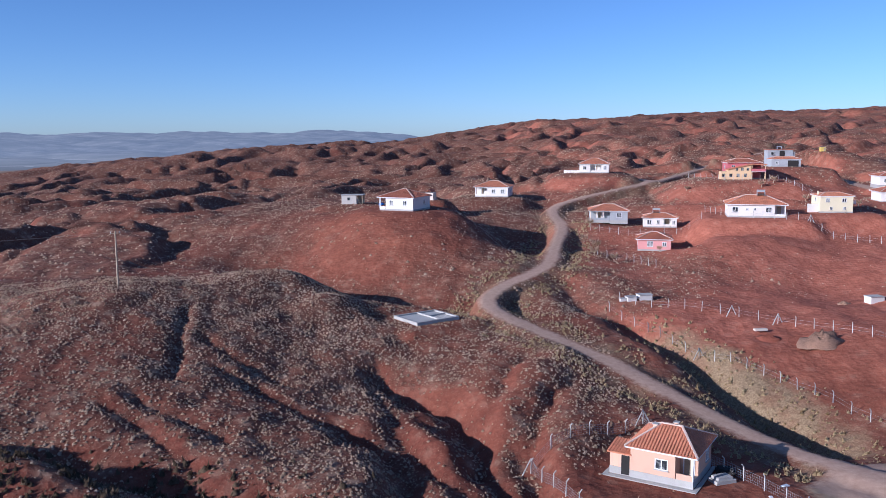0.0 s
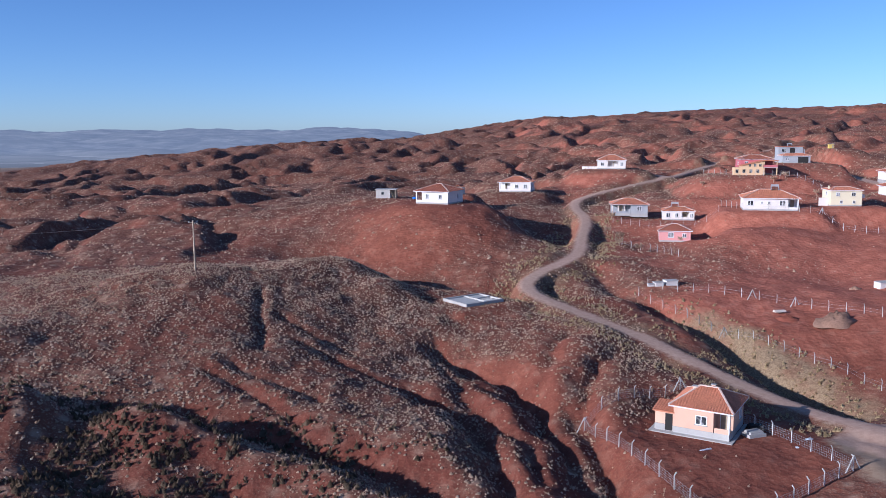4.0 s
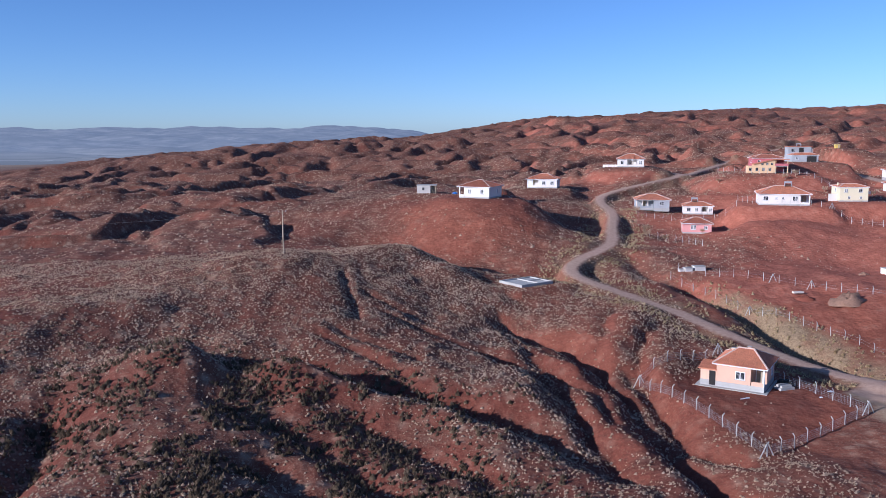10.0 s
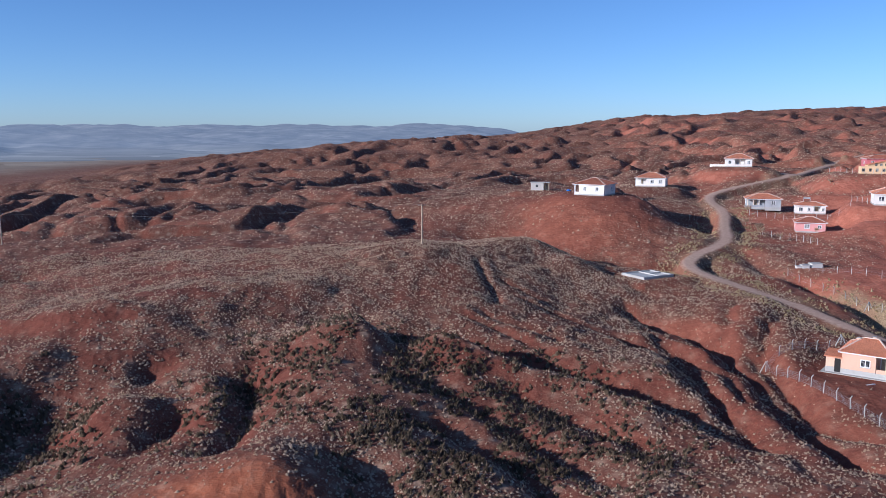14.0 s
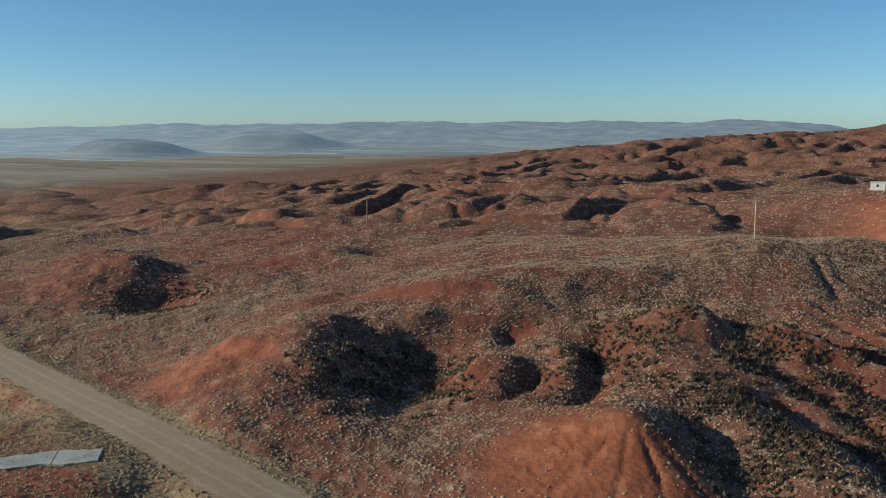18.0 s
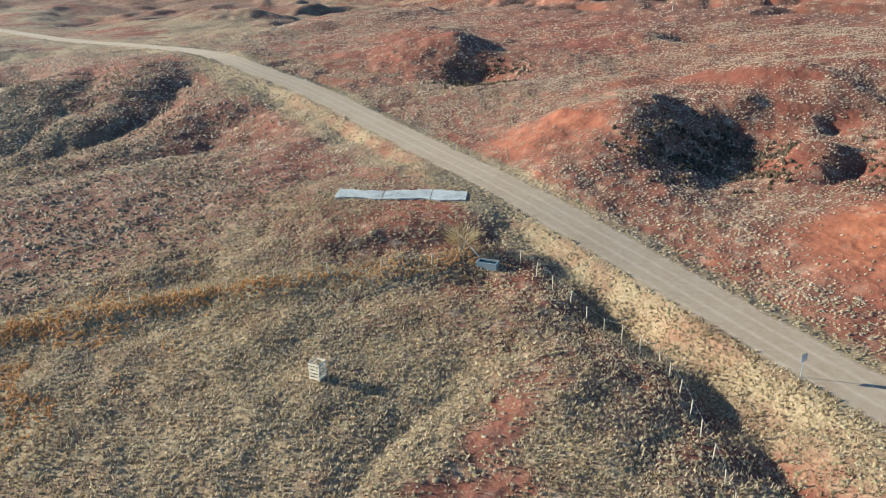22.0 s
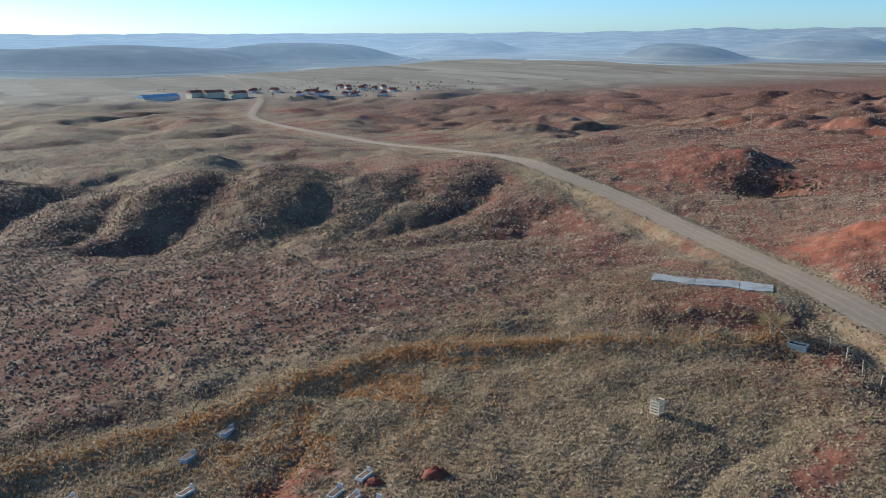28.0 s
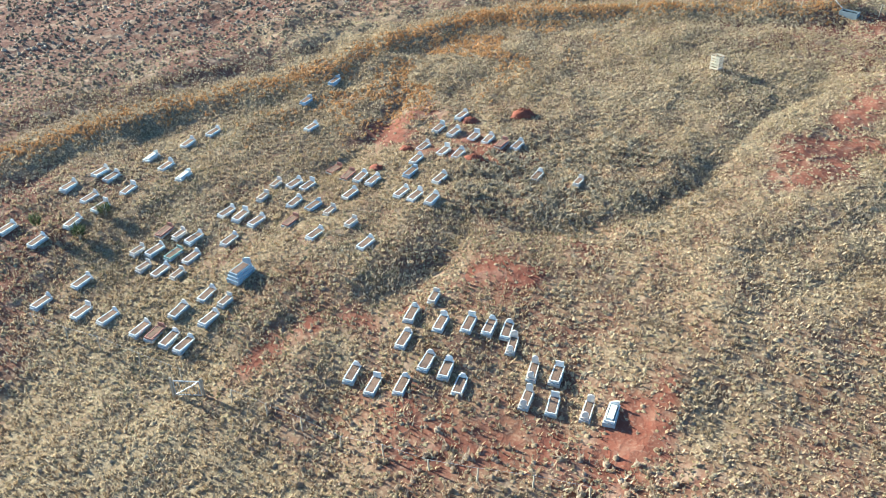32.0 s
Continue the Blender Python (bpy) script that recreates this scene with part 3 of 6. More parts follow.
def tuft_material(name, stops):
    m, nodes, links, b = mat(name, 0.9)
    b.inputs["Specular IOR Level"].default_value = 0.05
    geo = nodes.new("ShaderNodeNewGeometry")
    c = ramp(nodes, links, geo.outputs["Random Per Island"], stops)
    c = blend(nodes, links, 0.35, c, ramp(nodes, links, grain(nodes, links, 9, 3), [(0.35, stops[0][1]), (0.65, stops[-1][1])]))
    fuzz = grain(nodes, links, 0.07, 3, rough=0.7)
    c = blend(nodes, links, 0.75, c, blend(nodes, links, 1.0, c, ramp(nodes, links, fuzz, [(0.36, (0.66, 0.63, 0.6)), (0.58, (1, 1, 1))]), "MULTIPLY"))
    relief(nodes, links, b, fuzz, 0.07)
    links.new(c, b.inputs["Base Color"])
    thin, both = nodes.new("ShaderNodeBsdfTranslucent"), nodes.new("ShaderNodeMixShader")
    links.new(c, thin.inputs["Color"])
    both.inputs[0].default_value = 0.3
    links.new(b.outputs[0], both.inputs[1])
    links.new(thin.outputs[0], both.inputs[2])
    links.new(both.outputs[0], nodes["Material Output"].inputs["Surface"])
    return m


def roof_material(name, colour):
    m, nodes, links, b = mat(name, 0.8)
    geo = nodes.new("ShaderNodeTexCoord").outputs["Object"]
    big, small = grain(nodes, links, 1.2, 4), grain(nodes, links, 0.16, 3)
    c = ramp(nodes, links, big, [(0.3, [v * 0.7 for v in colour]), (0.55, colour), (0.8, [min(1, v * 1.3) for v in colour])])
    c = blend(nodes, links, 0.5, c, ramp(nodes, links, small, [(0.3, [v * 0.55 for v in colour]), (0.7, [min(1, v * 1.25) for v in colour])]))
    links.new(c, b.inputs["Base Color"])
    relief(nodes, links, b, small, 0.02)
    return m


def glass_material():
    m, nodes, links, b = mat("window_glass", 0.08)
    b.inputs["Specular IOR Level"].default_value = 0.6
    c = ramp(nodes, links, grain(nodes, links, 0.9, 2), [(0.4, (0.02, 0.023, 0.027)), (0.5, (0.06, 0.065, 0.07)), (0.6, (0.3, 0.3, 0.29))])
    links.new(c, b.inputs["Base Color"])
    return m


EARTH = ground_material()
GLASS = glass_material()
WHITE_FRAME = surface("white_frame", (0.78, 0.78, 0.77), 0.5, 0.1, 1, 0.002)
CONCRETE = surface("concrete", (0.42, 0.4, 0.37), 0.9, 0.3, 0.8, 0.01)
PALE_CONCRETE = surface("pale_concrete", (0.47, 0.45, 0.41), 0.9, 0.28, 0.9, 0.012)
POST_CONCRETE = surface("post_concrete", (0.5, 0.48, 0.44), 0.9, 0.2, 0.5, 0.006)
WOOD = surface("weathered_wood", (0.45, 0.36, 0.25), 0.8, 0.35, 0.4, 0.006)
MORTAR = surface("ridge_mortar", (0.68, 0.52, 0.42), 0.9, 0.25, 0.5, 0.01)
TILE = roof_material("clay_tile", (0.6, 0.235, 0.125))
TILE_DARK = roof_material("brown_clay_tile", (0.42, 0.15, 0.085))
DARK = surface("dark_interior", (0.035, 0.032, 0.03), 0.9, 0.3)
METAL = surface("galvanised_metal", (0.5, 0.5, 0.5), 0.5, 0.2, 0.5, 0.002, 0.05, 0.6)
WIRE = surface("fence_wire", (0.4, 0.4, 0.4), 0.5, 0.1, 0.5, 0.001, 0.05, 0.5)
MARBLE = surface("white_marble", (0.82, 0.76, 0.67), 0.45, 0.16, 0.7, 0.002)
PALE_WOOD = surface("pale_wood", (0.68, 0.56, 0.4), 0.8, 0.25, 0.4, 0.006)
MARBLE_BLUE = surface("bluish_marble", (0.42, 0.46, 0.48), 0.45, 0.16, 0.7, 0.002)
MARBLE_PINK = surface("beige_stone", (0.76, 0.65, 0.53), 0.55, 0.16, 0.7, 0.004)
STONE_RED = surface("reddish_stone", (0.42, 0.2, 0.14), 0.7, 0.25, 0.6, 0.006)
STONE_GREEN = surface("green_stone", (0.34, 0.44, 0.36), 0.6, 0.25, 0.6, 0.004)
GRAVE_SOIL = surface("grave_soil", (0.24, 0.14, 0.09), 0.95, 0.5, 0.15, 0.05, 0.08)
RED_HEAP = surface("red_heap_soil", (0.27, 0.085, 0.05), 0.95, 0.4, 0.3, 0.08, 0.12)

# ---- ground ----
def road_maps(X, Y):
    """How far inside a road's edge a place lies, its distance to the middle line, and whether the road is of bare earth."""
    inside, mid, dirt = np.full_like(X, -6.0), np.full_like(X, 8.0), np.zeros_like(X)
    for k, (road, wide, _) in enumerate(ROADS):
        d, s = beside(X, Y, road, 10)
        nearer = wide - d > inside
        inside, mid, dirt = np.where(nearer, wide - d, inside), np.where(d < mid, d * (3.7 / wide) ** 0.5, mid), np.where(nearer, float(k > 0), dirt)
    apron = 11 * (1 - np.hypot((X - 46) / 12.5, (Y - 71) / 15)) + 1.2 * wavy(X, Y, 5, 24)
    return np.maximum(inside + 0.35 * wavy(X, Y, 5, 21), np.maximum(apron, -6)), mid / 5, dirt * (0.75 + 0.25 * wavy(X, Y, 15, 26))


def grave_bare(X, Y):
    """Bare red patches and footpaths of the burial hill."""
    d, _ = beside(X, Y, [(-57.8, -82), (-60.2, -86.5), (-60, -91.4), (-58.5, -93.5), (-57.6, -95.8)])
    n = 0.35 * wavy(X, Y, 4, 34) + 0.2 * wavy(X, Y, 1.8, 35)
    z = bump(X, Y, -58, -39, 3.6, 6.5, 10, 3) + 0.9 * bump(X, Y, -63, -29, 2.2, 9, 8, 3) + bump(X, Y, -58.3, -73, 1.8, 3.6, -20, 3) + bump(X, Y, -41.4, -72.3, 2.2, 3.4, 30, 3) + 0.8 * bump(X, Y, -85.5, -68.5, 3.6, 5.5, 50, 3) + 0.7 * bump(X, Y, -78.5, -66, 3, 8, -50, 3)
    return np.clip(0.6 * z + 0.5 * step(1.4, 0.4, d) + 0.3 * bump(X, Y, -46, -84, 3.5, 16, -38, 3) + 1.5 * n * step(0.02, 0.3, z), 0, 1)


def covers(X, Y, Z):
    """Where scrub, dry grass, gravel, fields and pale orange earth lie."""
    gx, gy = slopes(X, Y, Z)
    steep = np.hypot(gx, gy)
    dm, _ = beside(X, Y, MAIN_ROAD, 16)
    dv, _ = beside(X, Y, VILLAGE_ROAD, 12)
    road, lane, earthy = road_maps(X, Y)
    sunny = 0.87 * gx + 0.5 * gy
    n = 0.6 * wavy(X, Y, 38, 31) + 0.45 * wavy(X, Y, 13, 32) + 0.25 * wavy(X, Y, 5, 33)
    cover = 0.66 + 0.6 * n - 0.6 * step(0.36, 0.65, steep) * step(-0.05, 0.2, sunny) * (1 - 0.4 * step(220, 280, Y)) + 0.2 * step(0, -0.25, sunny) + 0.3 * step(-112, -150, X) * step(40, 10, Y) + 0.2 * step(-190, -260, X) + 0.35 * step(130, 200, Y) * step(-40, -90, X) * step(300, 225, Y) + 0.5 * step(225, 300, Y) * (1 - 0.4 * step(0, 80, X)) + 0.3 * step(-85, -110, X) * step(5, -10, Y) + 0.4 * bump(X, Y, -80, 38, 11, 13) + 0.35 * bump(X, Y, -36, 32, 8, 14) + 0.35 * bump(X, Y, -43, 72, 9, 9)
    orange = bump(X, Y, -50, 20, 12, 9, 0, 4) + 0.45 * bump(X, Y, -27, 4, 8, 6, 0, 3) + 0.55 * bump(X, Y, -103, 27, 10, 9, 40, 3)
    bare = orange + bump(X, Y, 21, 74, 10.5, 13, -31, 8) + 0.35 * bump(X, Y, 9, 100, 6, 12, -15, 4) + 0.9 * bump(X, Y, 60, 128, 24, 22, 0, 5) + 0.75 * bump(X, Y, 72, 178, 26, 26, 0, 4)
    bare = bare + 0.6 * bump(X, Y, -8, 182, 22, 22, 0, 4) + 0.6 * bump(X, Y, -112, 52, 14, 6, 20) + 0.6 * bump(X, Y, -93, -5, 15, 6, 40, 3) + 0.7 * bump(X, Y, -75, 80, 16, 5, 10) + 0.6 * bump(X, Y, -6, 134, 12, 4, 20)
    bare = bare + 0.45 * bump(X, Y, 2, 70, 3, 22, 12, 3) + 0.55 * bump(X, Y, -140, 92, 22, 7, 10) + 0.9 * grave_bare(X, Y)
    bare = bare + 0.12 * step(160, 300, Y) + 0.45 * step(20, 70, X) * step(90, 140, Y) * step(255, 215, Y)
    cover = np.clip(cover - 0.8 * bare, 0, 1)
    verge = np.where(Y > -0.31 * X - 20, step(6.5, 4, dm), step(13, 6, dm))
    straw = (0.76 + 0.3 * n) * verge * step(-330, -220, X) + 0.55 * step(9, 4, dv) + 0.95 * bump(X, Y, 39, 109, 6, 24, 24, 4)
    grave = np.maximum(bump(X, Y, -66, -62, 43, 52, 0, 6), 0.95 * bump(X, Y, -46, -90, 28, 30, 30, 4))
    straw = straw + grave * (0.8 + 0.3 * n) + 0.16 * step(-125, -180, X) * (1 + 0.8 * n) + (0.34 + 0.3 * n) * step(-215, -300, X) * step(-330, -250, -Y) + 0.12 * bump(X, Y, -200, -30, 50, 40, 30, 6) + 0.4 * (1 + 0.7 * n) * step(-85, -110, X) * step(5, -10, Y) + 0.28 * (1 + 1.2 * n) * step(0.34, 0.12, steep) * step(-40, -72, X) * step(150, 100, Y) * step(-8, 2, Y)
    d, _ = beside(X, Y, BANK)
    e, _ = beside(X, Y, TRAIL)
    straw = straw + 0.55 * step(5, 1.5, d) + 0.8 * bump(X, Y, -45, -104, 30, 9, -8, 4)
    straw = np.clip(straw - 0.9 * orange - 0.85 * grave_bare(X, Y), 0, 1)
    # soil tone; shade of knoll, valley and uplands is darkened into it, village paler
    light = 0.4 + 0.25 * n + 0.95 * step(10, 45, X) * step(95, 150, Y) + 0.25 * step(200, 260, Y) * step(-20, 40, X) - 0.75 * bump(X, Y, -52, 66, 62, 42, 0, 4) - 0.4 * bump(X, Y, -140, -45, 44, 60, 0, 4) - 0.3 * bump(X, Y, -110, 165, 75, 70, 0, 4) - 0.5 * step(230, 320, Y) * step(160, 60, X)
    field = step(-640, -860, X - 0.1 * np.clip(Y, -400, 400) + 40 * n)
    return np.clip(cover + grave * 0.4, 0, 1), straw, road, field, np.clip(orange * (0.75 + 0.5 * n) + 0.75 * step(1.3, 0.5, e), 0, 1), np.clip(lane, 0, 1), np.clip(earthy, 0, 1), np.clip(light, 0, 1)


MAPS = {}


HUB_X, HUB_Y = -20.0, -60.0


def rings():
    """Distances of the sheet's rings from its hub, wider apart with the distance."""
    out = [0.01, 4.0, 8.0, 12.0, 16.0, 19.0]
    while out[-1] < 5200:
        out.append(out[-1] + max(0.72, 0.0068 * out[-1]))
    return np.array(out)


GR = rings()
# bearings, fine where the land is seen, coarse behind
GA = np.radians(np.concatenate([np.arange(-200, -101, 3.0), np.arange(-101, 36, 0.195), np.arange(36, 161, 3.0)]))
GA[-1] = GA[0] + 2 * math.pi


def slopes(X, Y, Z):
    """Rise of the land per metre towards the east and the north."""
    xa, xr, ya, yr, za, zr = np.gradient(X, axis=1), np.gradient(X, axis=0), np.gradient(Y, axis=1), np.gradient(Y, axis=0), np.gradient(Z, axis=1), np.gradient(Z, axis=0)
    det = xa * yr - xr * ya
    return (za * yr - zr * ya) / det, (zr * xa - za * xr) / det


def sheet(name, material):
    A, R = np.meshgrid(GA, GR)
    X, Y = HUB_X + R * np.sin(A), HUB_Y + R * np.cos(A)
    Z = land(X, Y)
    me = bpy.data.meshes.new(name)
    n, m = len(GA), len(GR)
    me.vertices.add(n * m)
    me.vertices.foreach_set("co", np.stack([X, Y, Z], -1).ravel())
    i = (np.arange(m - 1)[:, None] * n + np.arange(n - 1)[None]).ravel()
    quads = np.stack([i, i + n, i + n + 1, i + 1], 1)
    me.loops.add(quads.size)
    me.polygons.add(len(quads))
    me.loops.foreach_set("vertex_index", quads.ravel())
    me.polygons.foreach_set("loop_start", np.arange(0, quads.size, 4))
    me.polygons.foreach_set("use_smooth", np.ones(len(quads), bool))
    me.update()
    MAPS["z"] = Z
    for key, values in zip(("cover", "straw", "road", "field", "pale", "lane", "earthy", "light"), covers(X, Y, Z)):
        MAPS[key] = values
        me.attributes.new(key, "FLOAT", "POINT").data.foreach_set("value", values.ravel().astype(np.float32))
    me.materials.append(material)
    return tagged(new(name, me), label="red earth hills with dry scrub and gravel roads", category="ground", kind="structure")


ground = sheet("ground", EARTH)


def read(key, x, y):
    """A map of the ground, read between its points."""
    x, y = np.atleast_1d(np.asarray(x, float)) - HUB_X, np.atleast_1d(np.asarray(y, float)) - HUB_Y
    r, a = np.hypot(x, y), np.arctan2(x, y)
    a = np.where(a < GA[0], a + 2 * math.pi, np.where(a > GA[-1], a - 2 * math.pi, a))
    i, j = np.clip(np.searchsorted(GA, a) - 1, 0, len(GA) - 2), np.clip(np.searchsorted(GR, r) - 1, 0, len(GR) - 2)
    u, v, m = (a - GA[i]) / (GA[i + 1] - GA[i]), (r - GR[j]) / (GR[j + 1] - GR[j]), MAPS[key]
    return (m[j, i] * (1 - u) + m[j, i + 1] * u) * (1 - v) + (m[j + 1, i] * (1 - u) + m[j + 1, i + 1] * u) * v


def on_ground(x, y):
    return float(read("z", x, y)[0])


# ---- far plain and ranges ----
def backdrop():
    m, nodes, links, b = mat("hazy_distance", 1.0)
    b.inputs["Specular IOR Level"].default_value = 0.0
    where = nodes.new("ShaderNodeMapping")
    where.inputs["Scale"].default_value, where.inputs["Rotation"].default_value = (0.0035, 0.012, 1), (0, 0, 0.3)
    links.new(nodes.new("ShaderNodeNewGeometry").outputs["Position"], where.inputs["Vector"])
    parcel, tone = nodes.new("ShaderNodeTexVoronoi"), nodes.new("ShaderNodeSeparateColor")
    parcel.inputs["Scale"].default_value = 1.0
    links.new(where.outputs[0], parcel.inputs["Vector"])
    links.new(parcel.outputs["Color"], tone.inputs[0])
    fields = ramp(nodes, links, tone.outputs[0], [(0.0, (0.13, 0.12, 0.1)), (0.4, (0.24, 0.22, 0.18)), (0.7, (0.19, 0.18, 0.145)), (1.0, (0.36, 0.33, 0.27))])
    slope = ramp(nodes, links, grain(nodes, links, 110, 7, rough=0.65), [(0.32, (0.07, 0.07, 0.065)), (0.5, (0.12, 0.115, 0.105)), (0.7, (0.22, 0.205, 0.18))])
    hilly, haze_glow = nodes.new("ShaderNodeAttribute"), nodes.new("ShaderNodeAttribute")
    hilly.attribute_name, haze_glow.attribute_name = "hilly", "haze_glow"
    links.new(blend(nodes, links, hilly.outputs["Fac"], fields, slope), b.inputs["Base Color"])
    # bluish emission stands in for the haze over the distance
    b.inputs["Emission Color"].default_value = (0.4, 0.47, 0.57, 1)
    links.new(haze_glow.outputs["Fac"], b.inputs["Emission Strength"])
    turns, dists = np.radians(np.arange(-128, 27, 0.2)), 860 * np.exp(np.arange(0, 1.72, 0.03))
    A, D = np.meshgrid(turns, dists)
    X, Y = D * np.sin(A) - 30, D * np.cos(A) - 20
    west = step(radians(-30), radians(-62), A)
    seen = step(radians(5), radians(-6), A)
    rise = (62 - 20 * west) * step(1900, 4600, D)
    lump = np.abs(wavy(X, Y, 420, 41)) * 42 + np.abs(wavy(X, Y, 170, 42)) * 22 + 5 * wavy(X, Y, 70, 43)
    hills = lump * step(1500, 2600, D) * (0.62 - 0.34 * west)
    # flat-topped hills on the plain: bearing, distance, half widths, height
    for turn, far, wide, deep, high in ((-84, 1500, 9, 260, 30), (-72, 1750, 5.5, 260, 28), (-61, 2300, 3.2, 240, 26), (-47.5, 1750, 3.6, 200, 26), (-38, 2100, 4, 260, 30), (-100, 1500, 8, 240, 34)):
        hills = hills + (high + 0.25 * lump) * np.exp(-(((np.degrees(A) - turn) / wide) ** 2 + ((D - far) / deep) ** 2) ** 2)
    Z = (land(X, Y) - 4) * step(1300, 860, D) - 22 * step(860, 1300, D) + 0.7 + (rise + hills) * seen - 30 * (1 - seen)
    Z[-1] = -40
    n = len(turns)
    i = (np.arange(len(dists) - 1)[:, None] * n + np.arange(n - 1)[None]).ravel()
    me = bpy.data.meshes.new("backdrop")
    me.from_pydata(np.stack([X, Y, Z], -1).reshape(-1, 3).tolist(), [], np.stack([i, i + n, i + n + 1, i + 1], 1).tolist())
    me.polygons.foreach_set("use_smooth", np.ones(len(me.polygons), bool))
    me.attributes.new("hilly", "FLOAT", "POINT").data.foreach_set("value", np.clip((rise + hills) / 14, 0, 1).ravel().astype(np.float32))
    # painted haze: glow grows with distance and towards the sun's side
    me.attributes.new("haze_glow", "FLOAT", "POINT").data.foreach_set("value", ((0.08 + 0.2 * step(860, 2600, D)) * (1 + 0.9 * step(radians(-25), radians(-75), A))).ravel().astype(np.float32))
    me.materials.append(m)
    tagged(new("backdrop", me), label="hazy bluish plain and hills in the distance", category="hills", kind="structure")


backdrop()


# ---- scrub and grass tufts ----
def tufts(name, label, material, spots, sizes, blades=7, seed=1, flat=0.75, spread=1.0, cushion=True):
    r = np.random.RandomState(seed)
    n = len(spots)
    x, y = spots[:, 0], spots[:, 1]
    z = read("z", x, y)
    turn = r.rand(n, blades) * 6.283
    reach, tall = sizes[:, None] * spread * (0.25 + 0.55 * r.rand(n, blades)), sizes[:, None] * flat * (0.6 + 0.6 * r.rand(n, blades))
    thick = sizes[:, None] * 0.2
    bx, by = x[:, None] + np.cos(turn) * reach * 0.25, y[:, None] + np.sin(turn) * reach * 0.25
    side = turn + 1.571
    base_z = (z - 0.04)[:, None] + 0 * turn
    v = np.stack([
        np.stack([bx + np.cos(side) * thick, by + np.sin(side) * thick, base_z], -1),
        np.stack([bx - np.cos(side) * thick, by - np.sin(side) * thick, base_z], -1),
        np.stack([x[:, None] + np.cos(turn) * reach, y[:, None] + np.sin(turn) * reach, z[:, None] + tall], -1)], 2).reshape(-1, 3)
    # a low uneven cushion under the blades
    k = 5 if cushion else 0
    a = np.arange(k)[None] * 6.2832 / max(k, 1) + r.rand(n, 1) * 6.28
    rad = sizes[:, None] * spread * (0.38 + 0.16 * r.rand(n, k))
    lift = -0.07 * sizes[:, None] + 0 * rad
    rim = np.stack([x[:, None] + np.cos(a) * rad, y[:, None] + np.sin(a) * rad, z[:, None] + lift], -1)
    tip = np.stack([x + sizes * 0.15 * (r.rand(n) - 0.5), y + sizes * 0.15 * (r.rand(n) - 0.5), z + sizes * flat * (0.55 + 0.3 * r.rand(n))], -1)
    crown = np.concatenate([rim, tip[:, None]], 1).reshape(-1, 3)
    first = len(v) + np.arange(n)[:, None] * (k + 1)
    ring = np.arange(k)[None]
    dome = np.stack([first + ring, first + (ring + 1) % max(k, 1), first + k + 0 * ring], -1).reshape(-1) if k else np.zeros(0, int)
    corners = np.concatenate([np.arange(len(v)), dome])
    soft = np.arange(len(corners) // 3) >= len(v) // 3
    v = np.concatenate([v, crown]) if k else v
    me = bpy.data.meshes.new(name)
    me.vertices.add(len(v))
    me.vertices.foreach_set("co", v.ravel())
    me.loops.add(len(corners))
    me.polygons.add(len(corners) // 3)
    me.loops.foreach_set("vertex_index", corners)
    me.polygons.foreach_set("loop_start", np.arange(0, len(corners), 3))
    me.polygons.foreach_set("use_smooth", soft)
    me.update()
    me.materials.append(material)
    return tagged(new(name, me), label=label, category="scrub", kind="stuff")


def scatter(seed, x0, x1, y0, y1, count, keep):
    r = np.random.RandomState(seed)
    p = np.stack([x0 + (x1 - x0) * r.rand(count), y0 + (y1 - y0) * r.rand(count)], 1)
    return p[r.rand(count) < keep(p[:, 0], p[:, 1])], r


SCRUB = tuft_material("sage_scrub", [(0.0, (0.34, 0.22, 0.135)), (0.3, (0.5, 0.345, 0.22)), (0.7, (0.64, 0.46, 0.305)), (1.0, (0.75, 0.58, 0.41))])
HAY = tuft_material("dry_grass", [(0.0, (0.32, 0.215, 0.105)), (0.4, (0.48, 0.35, 0.18)), (0.8, (0.58, 0.44, 0.24)), (1.0, (0.66, 0.52, 0.31))])
SAGE = tuft_material("pale_sage", [(0.0, (0.34, 0.23, 0.13)), (0.4, (0.5, 0.355, 0.205)), (0.75, (0.62, 0.46, 0.28)), (1.0, (0.72, 0.56, 0.365))])
RUST = tuft_material("rusty_grass", [(0.0, (0.44, 0.2, 0.075)), (0.5, (0.64, 0.33, 0.125)), (1.0, (0.74, 0.44, 0.2))])
GREEN = tuft_material("green_leaf", [(0.0, (0.05, 0.065, 0.03)), (0.5, (0.11, 0.12, 0.05)), (1.0, (0.22, 0.21, 0.1))])
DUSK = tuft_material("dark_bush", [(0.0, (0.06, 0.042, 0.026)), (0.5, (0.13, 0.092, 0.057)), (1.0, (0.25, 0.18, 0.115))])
TWIG = tuft_material("twiggy_shrub", [(0.0, (0.22, 0.16, 0.1)), (0.5, (0.38, 0.29, 0.185)), (1.0, (0.54, 0.43, 0.29))])
BRUSH = tuft_material("dull_brush", [(0.0, (0.14, 0.1, 0.062)), (0.5, (0.23, 0.17, 0.11)), (1.0, (0.37, 0.28, 0.185))])
WEED = tuft_material("green_weed", [(0.0, (0.15, 0.13, 0.065)), (0.5, (0.27, 0.24, 0.115)), (1.0, (0.42, 0.36, 0.19))])


def keep_scrub(x, y):
    return np.clip(read("cover", x, y) * 1.25 - 0.1, np.where(x < 5, 0.12, 0.02), 1) * (read("road", x, y) < -0.1) * (1 - 0.9 * read("pale", x, y)) * (1 - 0.75 * bump(x, y, -38, 54, 24, 14, -20, 4))


def keep_straw(x, y):
    return np.clip(read("straw", x, y) * 1.2, 0, 1) * (read("road", x, y) < -0.1)


